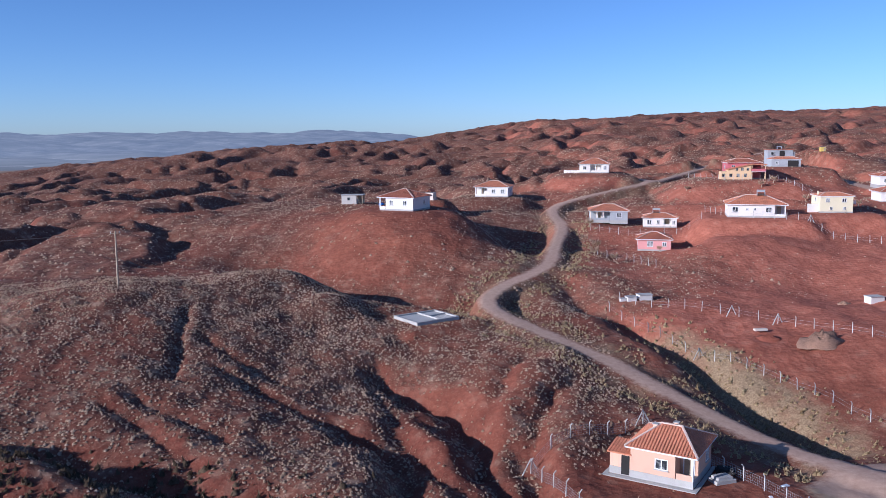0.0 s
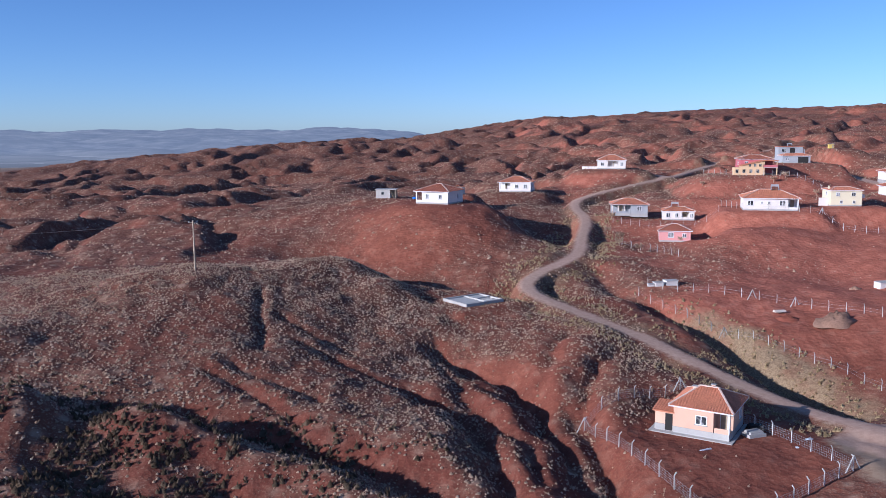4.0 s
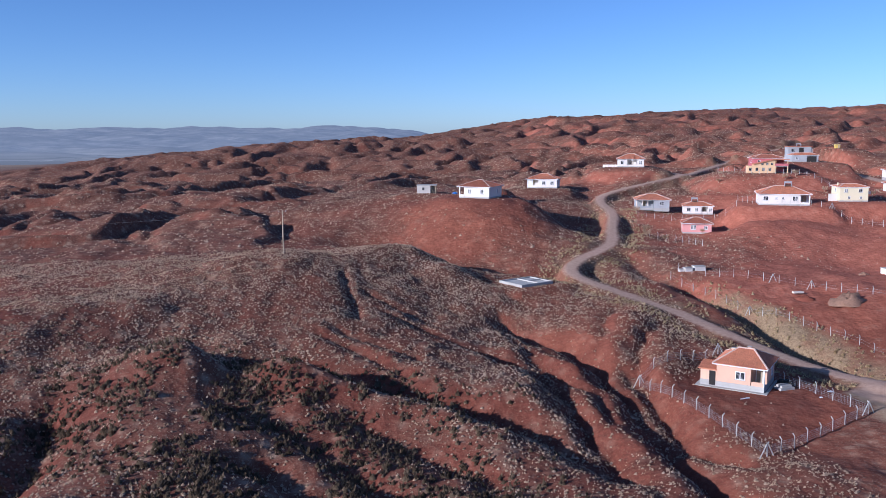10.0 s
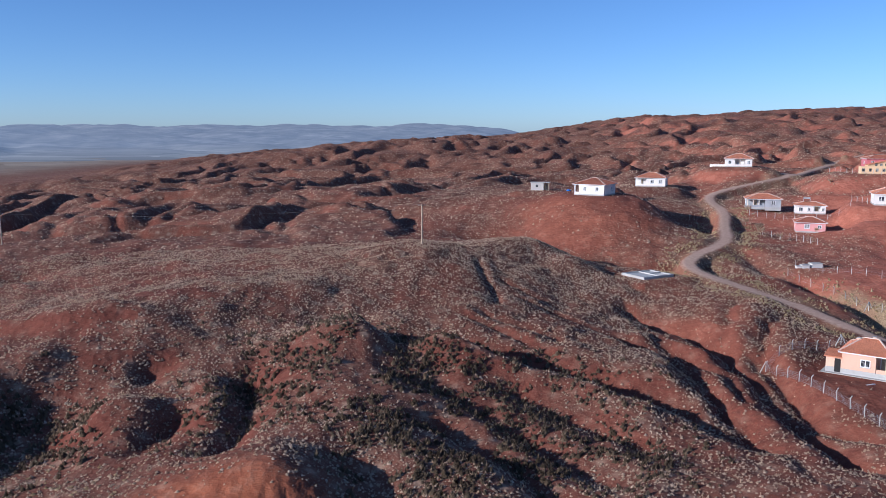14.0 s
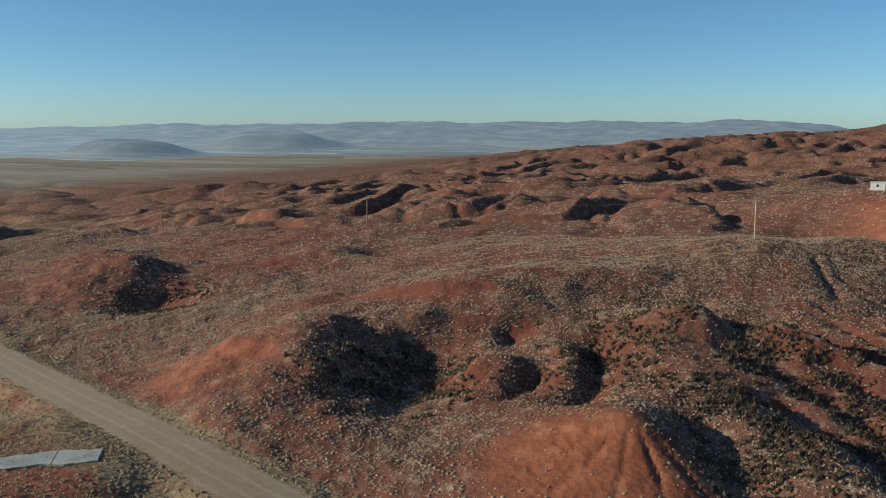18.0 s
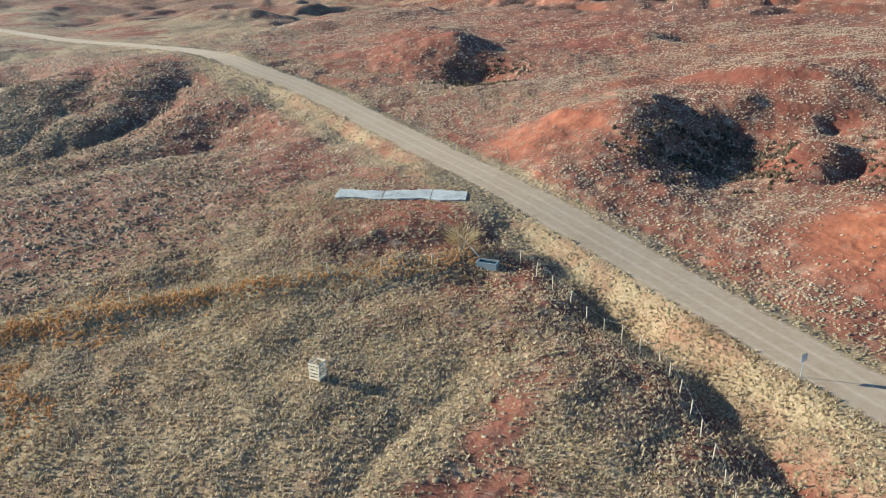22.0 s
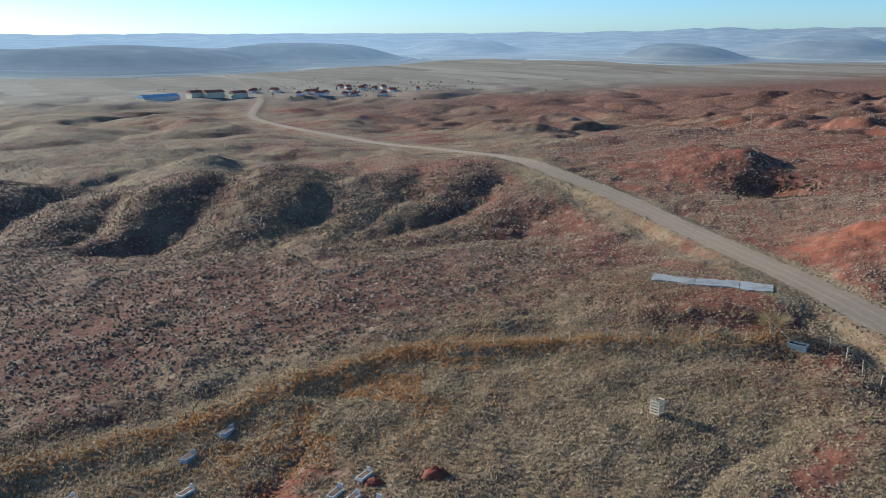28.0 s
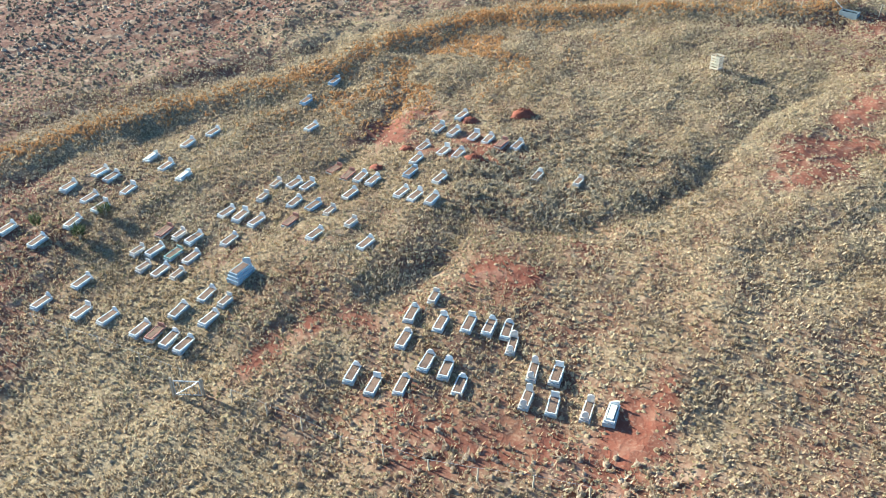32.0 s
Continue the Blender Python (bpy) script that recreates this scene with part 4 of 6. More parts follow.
def keep_rust(x, y):
    d, _ = beside(x, y, BANK)
    inner = bump(x, y, -96, -56, 7, 20, 10, 3)
    return np.clip(np.exp(-(d / 1.7) ** 2) * (0.65 + 0.5 * wavy(x, y, 5, 58)) + 0.75 * inner * (wavy(x, y, 6, 51) > 0.0), 0, 1)


def keep_pasture(x, y):
    return keep_straw(x, y) * (1 - 0.9 * keep_rust(x, y)) * (1 - 0.9 * grave_bare(x, y))


def size(r, n, a, b):
    return a + (b - a) * r.rand(n) ** 1.7


p, r = scatter(11, -135, 22, 2, 140, 96000, keep_scrub)
tufts("hill_scrub", "grey-brown sage tufts on red hillsides", SCRUB, p, size(r, len(p), 0.18, 0.48), 1, 1, 0.6, 1.15)
p, r = scatter(25, -80, 20, 35, 140, 16000, keep_scrub)
tufts("hill_stubble", "fine dry stubble between sage tufts on red hillsides", SCRUB, p, size(r, len(p), 0.16, 0.36), 3, 18, 0.7, 1.2, False)
p, r = scatter(12, -262, -118, -122, 135, 34000, keep_scrub)
tufts("valley_scrub", "grey-brown sage tufts on the slopes of a valley", SCRUB, p, size(r, len(p), 0.3, 0.75), 1, 2, 0.55, 1.15)
p, r = scatter(13, -60, 98, 130, 262, 42000, keep_scrub)
tufts("village_scrub", "sparse dry tufts on red slopes round houses", SCRUB, p, size(r, len(p), 0.14, 0.4), 0, 3, 0.55)
p, r = scatter(14, -340, 130, 135, 560, 44000, keep_scrub)
tufts("far_scrub", "scattered dry bushes on eroded hills", SCRUB, p, size(r, len(p), 0.4, 0.95), 0, 4, 0.55)
p, r = scatter(21, -470, -225, -150, 170, 22000, keep_scrub)
tufts("plain_scrub", "sparse grey sage tufts on low hills of the plain", SCRUB, p, size(r, len(p), 0.4, 0.9), 0, 14, 0.55)
p, r = scatter(24, 60, 330, 215, 620, 22000, keep_scrub)
tufts("upland_scrub", "small dry bushes on uplands above a village", SCRUB, p, size(r, len(p), 0.35, 0.8), 0, 16, 0.55)


def keep_roadside(x, y):
    d, _ = beside(x, y, VILLAGE_ROAD, 14)
    return np.clip(np.exp(-((d - 5.2) / 2.4) ** 2) * (wavy(x, y, 7, 53) > -0.2) + 0.7 * bump(x, y, 39, 109, 6, 24, 24, 4), 0, 1) * (read("road", x, y) < -0.4) * (1 - bump(x, y, 21, 74, 10.5, 13, -31, 8))


p, r = scatter(23, -5, 62, 78, 215, 22000, keep_roadside)
tufts("roadside_scrub", "dense dry grass and bushes along a village road", HAY, p, size(r, len(p), 0.2, 0.7), 4, 17)
p, r = scatter(15, -118, -24, -122, 8, 30000, lambda x, y: keep_scrub(x, y) * (1 - 0.9 * keep_rust(x, y)) * (1 - 0.85 * grave_bare(x, y)))
tufts("graveyard_scrub", "grey sage tufts over a burial hill", SAGE, p, size(r, len(p), 0.26, 0.55), 3, 5, 0.5, 1.05)
p, r = scatter(16, -210, -10, -40, 52, 26000, keep_straw)
tufts("verge_grass", "straw-coloured dry grass along a gravel road", HAY, p, size(r, len(p), 0.25, 0.5), 3, 6, 0.5, 1.3)
p, r = scatter(17, -118, -24, -122, 0, 40000, keep_pasture)
tufts("graveyard_grass", "straw-coloured dry grass between graves", HAY, p, size(r, len(p), 0.17, 0.34), 1, 7, 0.36, 1.45)
p, r = scatter(22, -108, -24, -122, -4, 130000, keep_pasture)
tufts("graveyard_stalks", "fine dry stalks of grass over a burial hill", SAGE, p, size(r, len(p), 0.22, 0.5), 3, 15, 0.6, 1.2, False)


# dark bushes of the hollows, set denser so their colour deepens the shade
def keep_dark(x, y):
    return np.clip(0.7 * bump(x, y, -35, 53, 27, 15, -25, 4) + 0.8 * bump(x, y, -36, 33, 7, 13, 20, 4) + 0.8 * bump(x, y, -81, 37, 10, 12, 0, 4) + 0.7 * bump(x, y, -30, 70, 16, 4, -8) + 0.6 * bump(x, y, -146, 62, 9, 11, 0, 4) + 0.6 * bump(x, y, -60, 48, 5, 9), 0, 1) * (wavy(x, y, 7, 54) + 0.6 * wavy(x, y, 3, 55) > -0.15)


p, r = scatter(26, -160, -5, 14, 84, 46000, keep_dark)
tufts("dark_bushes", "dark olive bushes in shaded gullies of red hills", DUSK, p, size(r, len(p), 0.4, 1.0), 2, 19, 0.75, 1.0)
p, r = scatter(28, -262, -106, -122, 34, 52000, lambda x, y: np.maximum(bump(x, y, -196, -32, 52, 42, 30, 6), 0.75 * step(-107, -112, x) * step(2, -10, y)) * (read("road", x, y) < -3) * (wavy(x, y, 9, 57) > -0.4))
tufts("valley_brush", "dense dull brown brush on downs and valley slopes", BRUSH, p, size(r, len(p), 0.3, 0.75), 0, 21, 0.6, 1.0)
p, r = scatter(20, -56, -26, -96, -70, 800, lambda x, y: np.exp(-((beside(x, y, [(-52, -93), (-44, -85), (-36, -76), (-30, -68)])[0]) / 3.2) ** 2))
tufts("foot_bushes", "dark dry bushes along the foot of a burial hill", SCRUB, p, size(r, len(p), 0.35, 0.7), 5, 10)


p, r = scatter(18, -110, -78, -114, -4, 50000, keep_rust)
tufts("rusty_grass", "rust-orange dead grass along a low bank", RUST, p, size(r, len(p), 0.25, 0.52), 3, 8, 0.65)


def keep_weed(x, y):
    d, _ = beside(x, y, [(-59.5, -60), (-62, -68), (-65, -75), (-62.5, -85), (-63, -92), (-62, -99)])
    e, _ = beside(x, y, [(-98, -78), (-90, -86), (-82, -94), (-76, -100)])
    return np.clip(np.exp(-(d / 4) ** 2) + np.exp(-(e / 3) ** 2) + 0.45 * bump(x, y, -74, -86, 14, 18) + 0.4 * bump(x, y, -53, -83, 7, 7), 0, 1) * (wavy(x, y, 4, 52) > -0.25)


p, r = scatter(19, -104, -46, -108, -52, 24000, keep_weed)
tufts("green_weeds", "olive-brown weeds in damp hollows between graves", WEED, p, size(r, len(p), 0.2, 0.42), 3, 9, 0.4, 1.1, False)

p, r = scatter(27, -80, -54, -76, -46, 3400, lambda x, y: bump(x, y, -67, -60, 8.5, 11, -25, 5) * (wavy(x, y, 5, 56) > -0.35))
tufts("hummock_shrubs", "dense grey-brown twiggy shrubs on a burial hill", TWIG, p, size(r, len(p), 0.45, 0.95), 6, 20, 0.45, 1.1)

# ---- helpers for built things ----
def thing(name, label, category, x, y, z, turn=0.0, group=""):
    ob = new(name)
    ob.matrix_world = pose(x, y, z, 0, 0, turn)
    return tagged(ob, label, category, group)


def part(name, bm, material, parent, label=""):
    """Links a bmesh as one mesh under a thing or a part."""
    bmesh.ops.recalc_face_normals(bm, faces=bm.faces)
    me = bpy.data.meshes.new(name)
    bm.to_mesh(me)
    bm.free()
    me.materials.append(material)
    ob = new(name, me)
    ob.parent = parent
    return tagged(ob, label)


def shared(name, me, parent, m=None):
    ob = new(name, me)
    ob.parent = parent
    if m is not None:
        ob.matrix_local = m
    return ob


def solid(bm, pts, z0, z1, slim=1.0):
    """An upright prism over the corners pts; slim narrows its top."""
    cx, cy = sum(p[0] for p in pts) / len(pts), sum(p[1] for p in pts) / len(pts)
    low = [bm.verts.new((x, y, z0)) for x, y in pts]
    high = [bm.verts.new((cx + (x - cx) * slim, cy + (y - cy) * slim, z1)) for x, y in pts]
    bm.faces.new(low[::-1])
    bm.faces.new(high)
    for a in range(len(pts)):
        b = (a + 1) % len(pts)
        bm.faces.new((low[a], low[b], high[b], high[a]))
    return bm


def box(bm, x0, x1, y0, y1, z0, z1, slim=1.0):
    return solid(bm, [(x0, y0), (x1, y0), (x1, y1), (x0, y1)], z0, z1, slim)


def beam(bm, a, b, w, h=None):
    """A bar of square section from a to b."""
    a, b, h = Vector(a), Vector(b), h or w
    d = (b - a).normalized()
    s = d.cross((0, 0, 1)) if abs(d.z) < 0.95 else Vector((1, 0, 0))
    s.normalize()
    u = s.cross(d).normalized()
    ring = [[bm.verts.new(p + s * (i * w / 2) + u * (j * h / 2)) for i, j in ((-1, -1), (1, -1), (1, 1), (-1, 1))] for p in (a, b)]
    bm.faces.new(ring[0][::-1])
    bm.faces.new(ring[1])
    for k in range(4):
        n = (k + 1) % 4
        bm.faces.new((ring[0][k], ring[0][n], ring[1][n], ring[1][k]))
    return bm


def tube(bm, x, y, z0, z1, r0, r1=None, n=10):
    return solid(bm, [(x + r0 * math.cos(6.2832 * k / n), y + r0 * math.sin(6.2832 * k / n)) for k in range(n)], z0, z1, (r1 or r0) / r0)


def B():
    return bmesh.new()


# ---- houses ----
def hip_roof(house, hx, hy, z0, rise, rid, tile, x=0.0, y=0.0, singly=False, gap=0.42):
    """A hipped tile roof: white eaves, four slopes with rows of tiles, mortared hips and ridge."""
    zr = z0 + rise
    eave = part("soffit", box(B(), x - hx, x + hx, y - hy, y + hy, z0 - 0.14, z0), WHITE_FRAME, house)
    bm = B()
    c = [bm.verts.new((x + sx * hx, y + sy * hy, z0 + 0.004)) for sx, sy in ((-1, -1), (1, -1), (1, 1), (-1, 1))]
    l, r = bm.verts.new((x - rid, y, zr)), bm.verts.new((x + rid, y, zr))
    for f in ((c[0], c[1], r, l), (c[1], c[2], r), (c[2], c[3], l, r), (c[3], c[0], l), (c[3], c[2], c[1], c[0])):
        bm.faces.new(f)
    roof = part("roof", bm, tile, house)
    rows = None if singly else B()
    for side in range(4):
        half = hx if side % 2 == 0 else hy
        n = int(2 * half / gap)
        for k in range(n):
            u = -half + (k + 0.5) * 2 * half / n
            if side % 2 == 0:
                f = 1.0 if abs(u) <= rid else (hx - abs(u)) / (hx - rid)
                sy = -1 if side == 0 else 1
                a, b = (x + u, y + sy * (hy + 0.05), z0 + 0.05), (x + u, y + sy * hy * (1 - f), z0 + rise * f + 0.05)
            else:
                f = (hy - abs(u)) / hy
                sx = 1 if side == 1 else -1
                a, b = (x + sx * (hx + 0.05), y + u, z0 + 0.05), (x + sx * (hx - (hx - rid) * f), y + u, z0 + rise * f + 0.05)
            if f > 0.06:
                if singly:
                    part("tile_strip", beam(B(), a, b, gap * 0.62, 0.07), tile, roof)
                else:
                    beam(rows, a, b, gap * 0.6, 0.07)
    if rows:
        tagged(part("tiling", rows, tile, roof), kind="stuff")
    for sx, sy in ((-1, -1), (1, -1), (1, 1), (-1, 1)):
        part("hip_cap", beam(B(), (x + sx * hx, y + sy * hy, z0 + 0.07), (x + sx * rid, y, zr + 0.09), 0.2, 0.12), MORTAR, roof)
    part("ridge_cap", beam(B(), (x - rid - 0.1, y, zr + 0.09), (x + rid + 0.1, y, zr + 0.09), 0.22, 0.13), MORTAR, roof)
    return roof


def window(house, side, at_, z0, w, h, plane, double=True, frame_mat=None):
    """A framed window on the front, back, left or right wall."""
    def place(u0, u1, z_0, z_1, d0, d1, bm):
        s = -1 if side in ("front", "left") else 1
        lo, hi = sorted((plane + s * d0, plane + s * d1))
        return box(bm, u0, u1, lo, hi, z_0, z_1) if side in ("front", "back") else box(bm, lo, hi, u0, u1, z_0, z_1)
    bm, t = B(), 0.09
    a, b = at_ - w / 2, at_ + w / 2
    place(a, b, z0, z0 + t, 0, 0.05, bm)
    place(a, b, z0 + h - t, z0 + h, 0, 0.05, bm)
    place(a, a + t, z0 + t, z0 + h - t, 0, 0.05, bm)
    place(b - t, b, z0 + t, z0 + h - t, 0, 0.05, bm)
    if double:
        place(at_ - t / 2, at_ + t / 2, z0 + t, z0 + h - t, 0, 0.05, bm)
    win = part("window", bm, frame_mat or WHITE_FRAME, house)
    for u0, u1 in (((a + t, at_ - t / 2), (at_ + t / 2, b - t)) if double else ((a + t, b - t),)):
        part("pane", place(u0, u1, z0 + t, z0 + h - t, -0.02, 0.02, B()), GLASS, win)
    part("sill", place(a - 0.08, b + 0.08, z0 - 0.07, z0, -0.02, 0.14, B()), PALE_CONCRETE, win)
    return win


def solar_heater(house, x, y, z):
    frame = part("heater_frame", box(box(B(), x - 0.9, x - 0.8, y - 0.5, y + 0.5, z, z + 0.9), x + 0.8, x + 0.9, y - 0.5, y + 0.5, z, z + 0.9), METAL, house)
    bm = B()
    for k in range(2):
        box(bm, x - 0.75, x + 0.75, y - 0.55 + 0.5 * k, y - 0.1 + 0.5 * k, z + 0.25 + 0.25 * k, z + 0.35 + 0.25 * k)
    part("collector", bm, DARK, frame)
    part("tank", beam(B(), (x - 0.9, y + 0.35, z + 1.1), (x + 0.9, y + 0.35, z + 1.1), 0.5), METAL, frame)


def paint(name, colour):
    return surface(name, colour, 0.85, 0.14, 0.9, 0.004)


PEACH, WHITEWASH, PINK, CREAM = paint("peach_plaster", (0.72, 0.46, 0.32)), paint("white_plaster", (0.8, 0.75, 0.68)), paint("pink_plaster", (0.7, 0.33, 0.3)), paint("cream_plaster", (0.76, 0.68, 0.46))
REDWALL, APRICOT, GREYWALL, YELLOW = paint("rose_plaster", (0.55, 0.16, 0.17)), paint("apricot_plaster", (0.76, 0.53, 0.3)), surface("grey_block", (0.4, 0.41, 0.42), 0.9, 0.25, 0.7, 0.02, 0.2), paint("yellow_plaster", (0.72, 0.52, 0.12))


def cottage(label, x, y, z, turn, hx, hy, tall, rise, rid, wall, tile=None, plinth=0.35, porch=None, fronts=(), sides=(), over=0.45, singly=False, posts=WHITE_FRAME):
    """A one- or two-storey house; porch = (x from, x to, depth) is an open recess in the front wall."""
    house = thing("house", label, "house", x, y, z, turn, "village houses")
    if porch:
        a, b, deep = porch
        left, right = a <= -hx + 0.01, b >= hx - 0.01
        pts = [(-hx, -hy)] if not left else [(-hx, -hy + deep)]
        if not left:
            pts += [(a, -hy), (a, -hy + deep)]
        pts += [(b, -hy + deep), (b, -hy), (hx, -hy)] if not right else [(hx, -hy + deep)]
        pts += [(hx, hy), (-hx, hy)]
        part("porch_floor", box(B(), a + (0 if left else 0.004), b - (0 if right else 0.004), -hy, -hy + deep - 0.004, -0.3, plinth), PALE_CONCRETE, house)
        part("parapet", box(B(), a + 0.1, b - 0.1, -hy, -hy + 0.14, plinth, plinth + 0.55), wall, house)
        n = max(2, round((b - a) / 1.7) + 1)
        for k in range(n):
            px = a + 0.12 + (b - a - 0.24) * k / (n - 1)
            if (k == 0 and not left) or (k == n - 1 and not right):
                continue
            part("porch_post", box(B(), px - 0.12, px + 0.12, -hy + 0.003, -hy + 0.24, plinth + (0.55 if 0 < k < n - 1 else 0), tall - 0.14), posts, house)
        mid = (a + b) / 2
        door = part("door", box(B(), mid - 0.45, mid + 0.45, -hy + deep - 0.05, -hy + deep + 0.02, plinth, plinth + 2.05), WOOD, house)
        part("door_frame", box(box(B(), mid - 0.55, mid - 0.45, -hy + deep - 0.07, -hy + deep + 0.02, plinth, plinth + 2.12), mid + 0.45, mid + 0.55, -hy + deep - 0.07, -hy + deep + 0.02, plinth, plinth + 2.12), WHITE_FRAME, door)
    else:
        pts = [(-hx, -hy), (hx, -hy), (hx, hy), (-hx, hy)]
    part("plinth", solid(B(), [(px * 1.006, py * 1.006) for px, py in pts], -0.6, plinth), CONCRETE, house)
    part("wall", solid(B(), pts, plinth + 0.002, tall - 0.14), wall, house)
    hip_roof(house, hx + over, hy + over, tall, rise, rid, tile or TILE, singly=singly, gap=0.3 if singly else 0.42)
    for u, z0, w, h in fronts:
        window(house, "front", u, z0, w, h, -hy)
    for u, z0, w, h in sides:
        window(house, "right", u, z0, w, h, hx)
        window(house, "left", u, z0, w, h, -hx)
    return house


# peach house in the fenced yard
near = cottage("small peach plastered house with orange tile roof and grey plinth", 21.35, 79.5, -0.6, -31, 3.0, 3.2, 3.2, 1.55, 0.95, PEACH, plinth=0.75, porch=(1.3, 3.0, 1.7), fronts=[(0.0, 1.35, 1.25, 1.05)], sides=[(1.6, 1.3, 1.0, 1.1)], singly=True)
for cx, cy in ((-1.5, -0.4), (0.3, 0.5)):
    chimney = part("chimney", box(B(), cx - 0.2, cx + 0.2, cy - 0.2, cy + 0.2, 3.6, 4.95 if cx > 0 else 4.75), PEACH, near)
    part("chimney_cap", box(B(), cx - 0.27, cx + 0.27, cy - 0.27, cy + 0.27, 4.95 if cx > 0 else 4.75, 5.02 if cx > 0 else 4.82), PALE_CONCRETE, chimney)
annex = part("annex", solid(B(), [(-5.1, -3.0), (-3.01, -3.0), (-3.01, -0.9), (-5.1, -0.9)], 0.75, 2.2), PEACH, near)
part("annex_plinth", box(B(), -5.13, -3.012, -3.03, -0.88, -0.6, 0.748), CONCRETE, annex)
# solid dark panel fills the doorway
part("annex_door", box(B(), -3.95, -3.15, -3.05, -2.9, 0.1, 2.0), DARK, annex, "dark panel filling a doorway")
bm = B()
low, high = [(-5.35, -3.3, 2.16), (-2.9, -3.3, 2.16), (-2.9, -0.7, 2.7), (-5.35, -0.7, 2.7)], []
bot = [bm.verts.new(p) for p in low]
top = [bm.verts.new((px, py, pz + 0.12)) for px, py, pz in low]
bm.faces.new(bot[::-1]), bm.faces.new(top)
for k in range(4):
    bm.faces.new((bot[k], bot[(k + 1) % 4], top[(k + 1) % 4], top[k]))
annex_roof = part("annex_roof", bm, TILE, annex)
for k in range(8):
    px = -5.2 + 0.3 * k
    part("tile_strip", beam(B(), (px, -3.33, 2.3), (px, -0.7, 2.85), 0.19, 0.06), TILE, annex_roof)
part("apron", solid(B(), [(-5.6, -3.95), (3.5, -3.95), (3.5, 3.5), (3.1, 3.5), (3.1, -3.25), (-5.2, -3.25), (-5.2, -0.8), (-5.6, -0.8)], -0.5, 0.07), PALE_CONCRETE, near, "pale concrete walkway slab")

a_house = cottage("white house with brown tile roof on a red hilltop", -10, 190, 15.7, -26, 4.2, 4.0, 2.95, 1.55, 0.5, WHITEWASH, TILE_DARK, porch=(-4.2, -2.6, 3.0), fronts=[(-1.2, 1.15, 0.95, 1.15), (2.2, 1.15, 0.95, 1.15)], sides=[(1.2, 1.15, 0.9, 1.1)])
cottage("white house with orange roof and porch near a gravel road", 13.3, 255.6, 13.9, -14, 4.9, 4.0, 3.0, 1.6, 1.2, WHITEWASH, porch=(-4.9, -1.4, 2.0), fronts=[(0.6, 1.1, 1.2, 1.2), (3.3, 1.1, 1.2, 1.2)], sides=[(0, 1.1, 1.0, 1.1)])
c_house = cottage("white house with orange roof on a low rise", 48, 283.7, 19.5, -12, 4.7, 4.2, 3.0, 1.7, 1.0, WHITEWASH, porch=(-1.2, 2.2, 1.6), fronts=[(-3, 1.1, 1.1, 1.2), (3.5, 1.1, 1.0, 1.2)], sides=[(0, 1.1, 1.0, 1.1)])
cottage("unplastered grey house with orange roof and columned porch", 40, 215, 10.5, -8, 4.6, 3.6, 2.7, 1.35, 1.3, GREYWALL, porch=(-4.6, 0.3, 1.9), fronts=[(2.5, 1.0, 1.2, 1.2)], sides=[(1, 1.0, 1.1, 1.1)], posts=MARBLE_PINK)
e_house = cottage("small white house with low orange roof and water heater", 52, 211, 9.3, -12, 4.0, 3.0, 2.4, 0.9, 1.5, WHITEWASH, plinth=0.3, porch=(0.9, 2.6, 1.4), fronts=[(-2.5, 0.8, 1.1, 1.1), (-0.4, 0.8, 0.8, 1.1), (3.3, 0.8, 0.8, 1.0)], over=0.35)
solar_heater(e_house, -0.8, 0.2, 3.15)
f_house = cottage("pink house with orange tile roof on a slope", 45, 187, 6.8, -12, 3.5, 3.1, 2.6, 1.25, 0.6, PINK, TILE_DARK, fronts=[(-0.9, 1.0, 1.3, 1.2), (2.1, 1.1, 0.9, 0.9)], sides=[(0.5, 1.0, 1.1, 1.1)])
part("front_steps", box(box(B(), 1.0, 3.2, -4.6, -3.45, -0.6, 0.35), 1.3, 2.9, -5.0, -4.62, -0.6, 0.15), PALE_CONCRETE, f_house)
g_house = cottage("wide white house with orange roof and solar heater", 70.4, 197, 13.1, -14, 6.2, 4.4, 3.0, 1.8, 2.2, WHITEWASH, porch=(3.9, 6.2, 2.2), fronts=[(-4.6, 1.2, 1.3, 1.2), (-2.0, 1.6, 0.6, 0.6), (-0.4, 1.6, 0.6, 0.6), (2.6, 1.2, 1.3, 1.2)], sides=[(0, 1.2, 1.1, 1.1)])
solar_heater(g_house, 1.2, -0.4, 4.7)
h_house = cottage("two-storey cream house with shallow orange roof", 89, 199, 13.8, -6, 4.4, 4.0, 4.7, 0.8, 2.0, CREAM, fronts=[(-2.4, 3.0, 1.1, 1.1), (2.0, 3.0, 1.2, 1.1), (-1.4, 0.8, 0.8, 0.9), (2.2, 0.8, 0.8, 0.9)], sides=[(0, 3.0, 1.1, 1.1)], over=0.35)
part("stair_wall", solid(B(), [(-7.2, -2.2), (-4.44, -2.2), (-4.44, -1.9), (-7.2, -1.9)], -0.6, 2.4), WHITEWASH, h_house)
part("chimney", box(B(), -4.3, -3.9, -1.0, -0.6, 4.6, 5.9), CREAM, h_house)
balcony = part("balcony", box(B(), 4.43, 5.7, -2.5, 1.5, 2.3, 2.45), PALE_CONCRETE, h_house)
part("railing", box(box(B(), 5.6, 5.66, -2.5, 1.5, 2.45, 3.3), 4.45, 5.6, -2.5, -2.44, 2.45, 3.3), WHITE_FRAME, balcony)

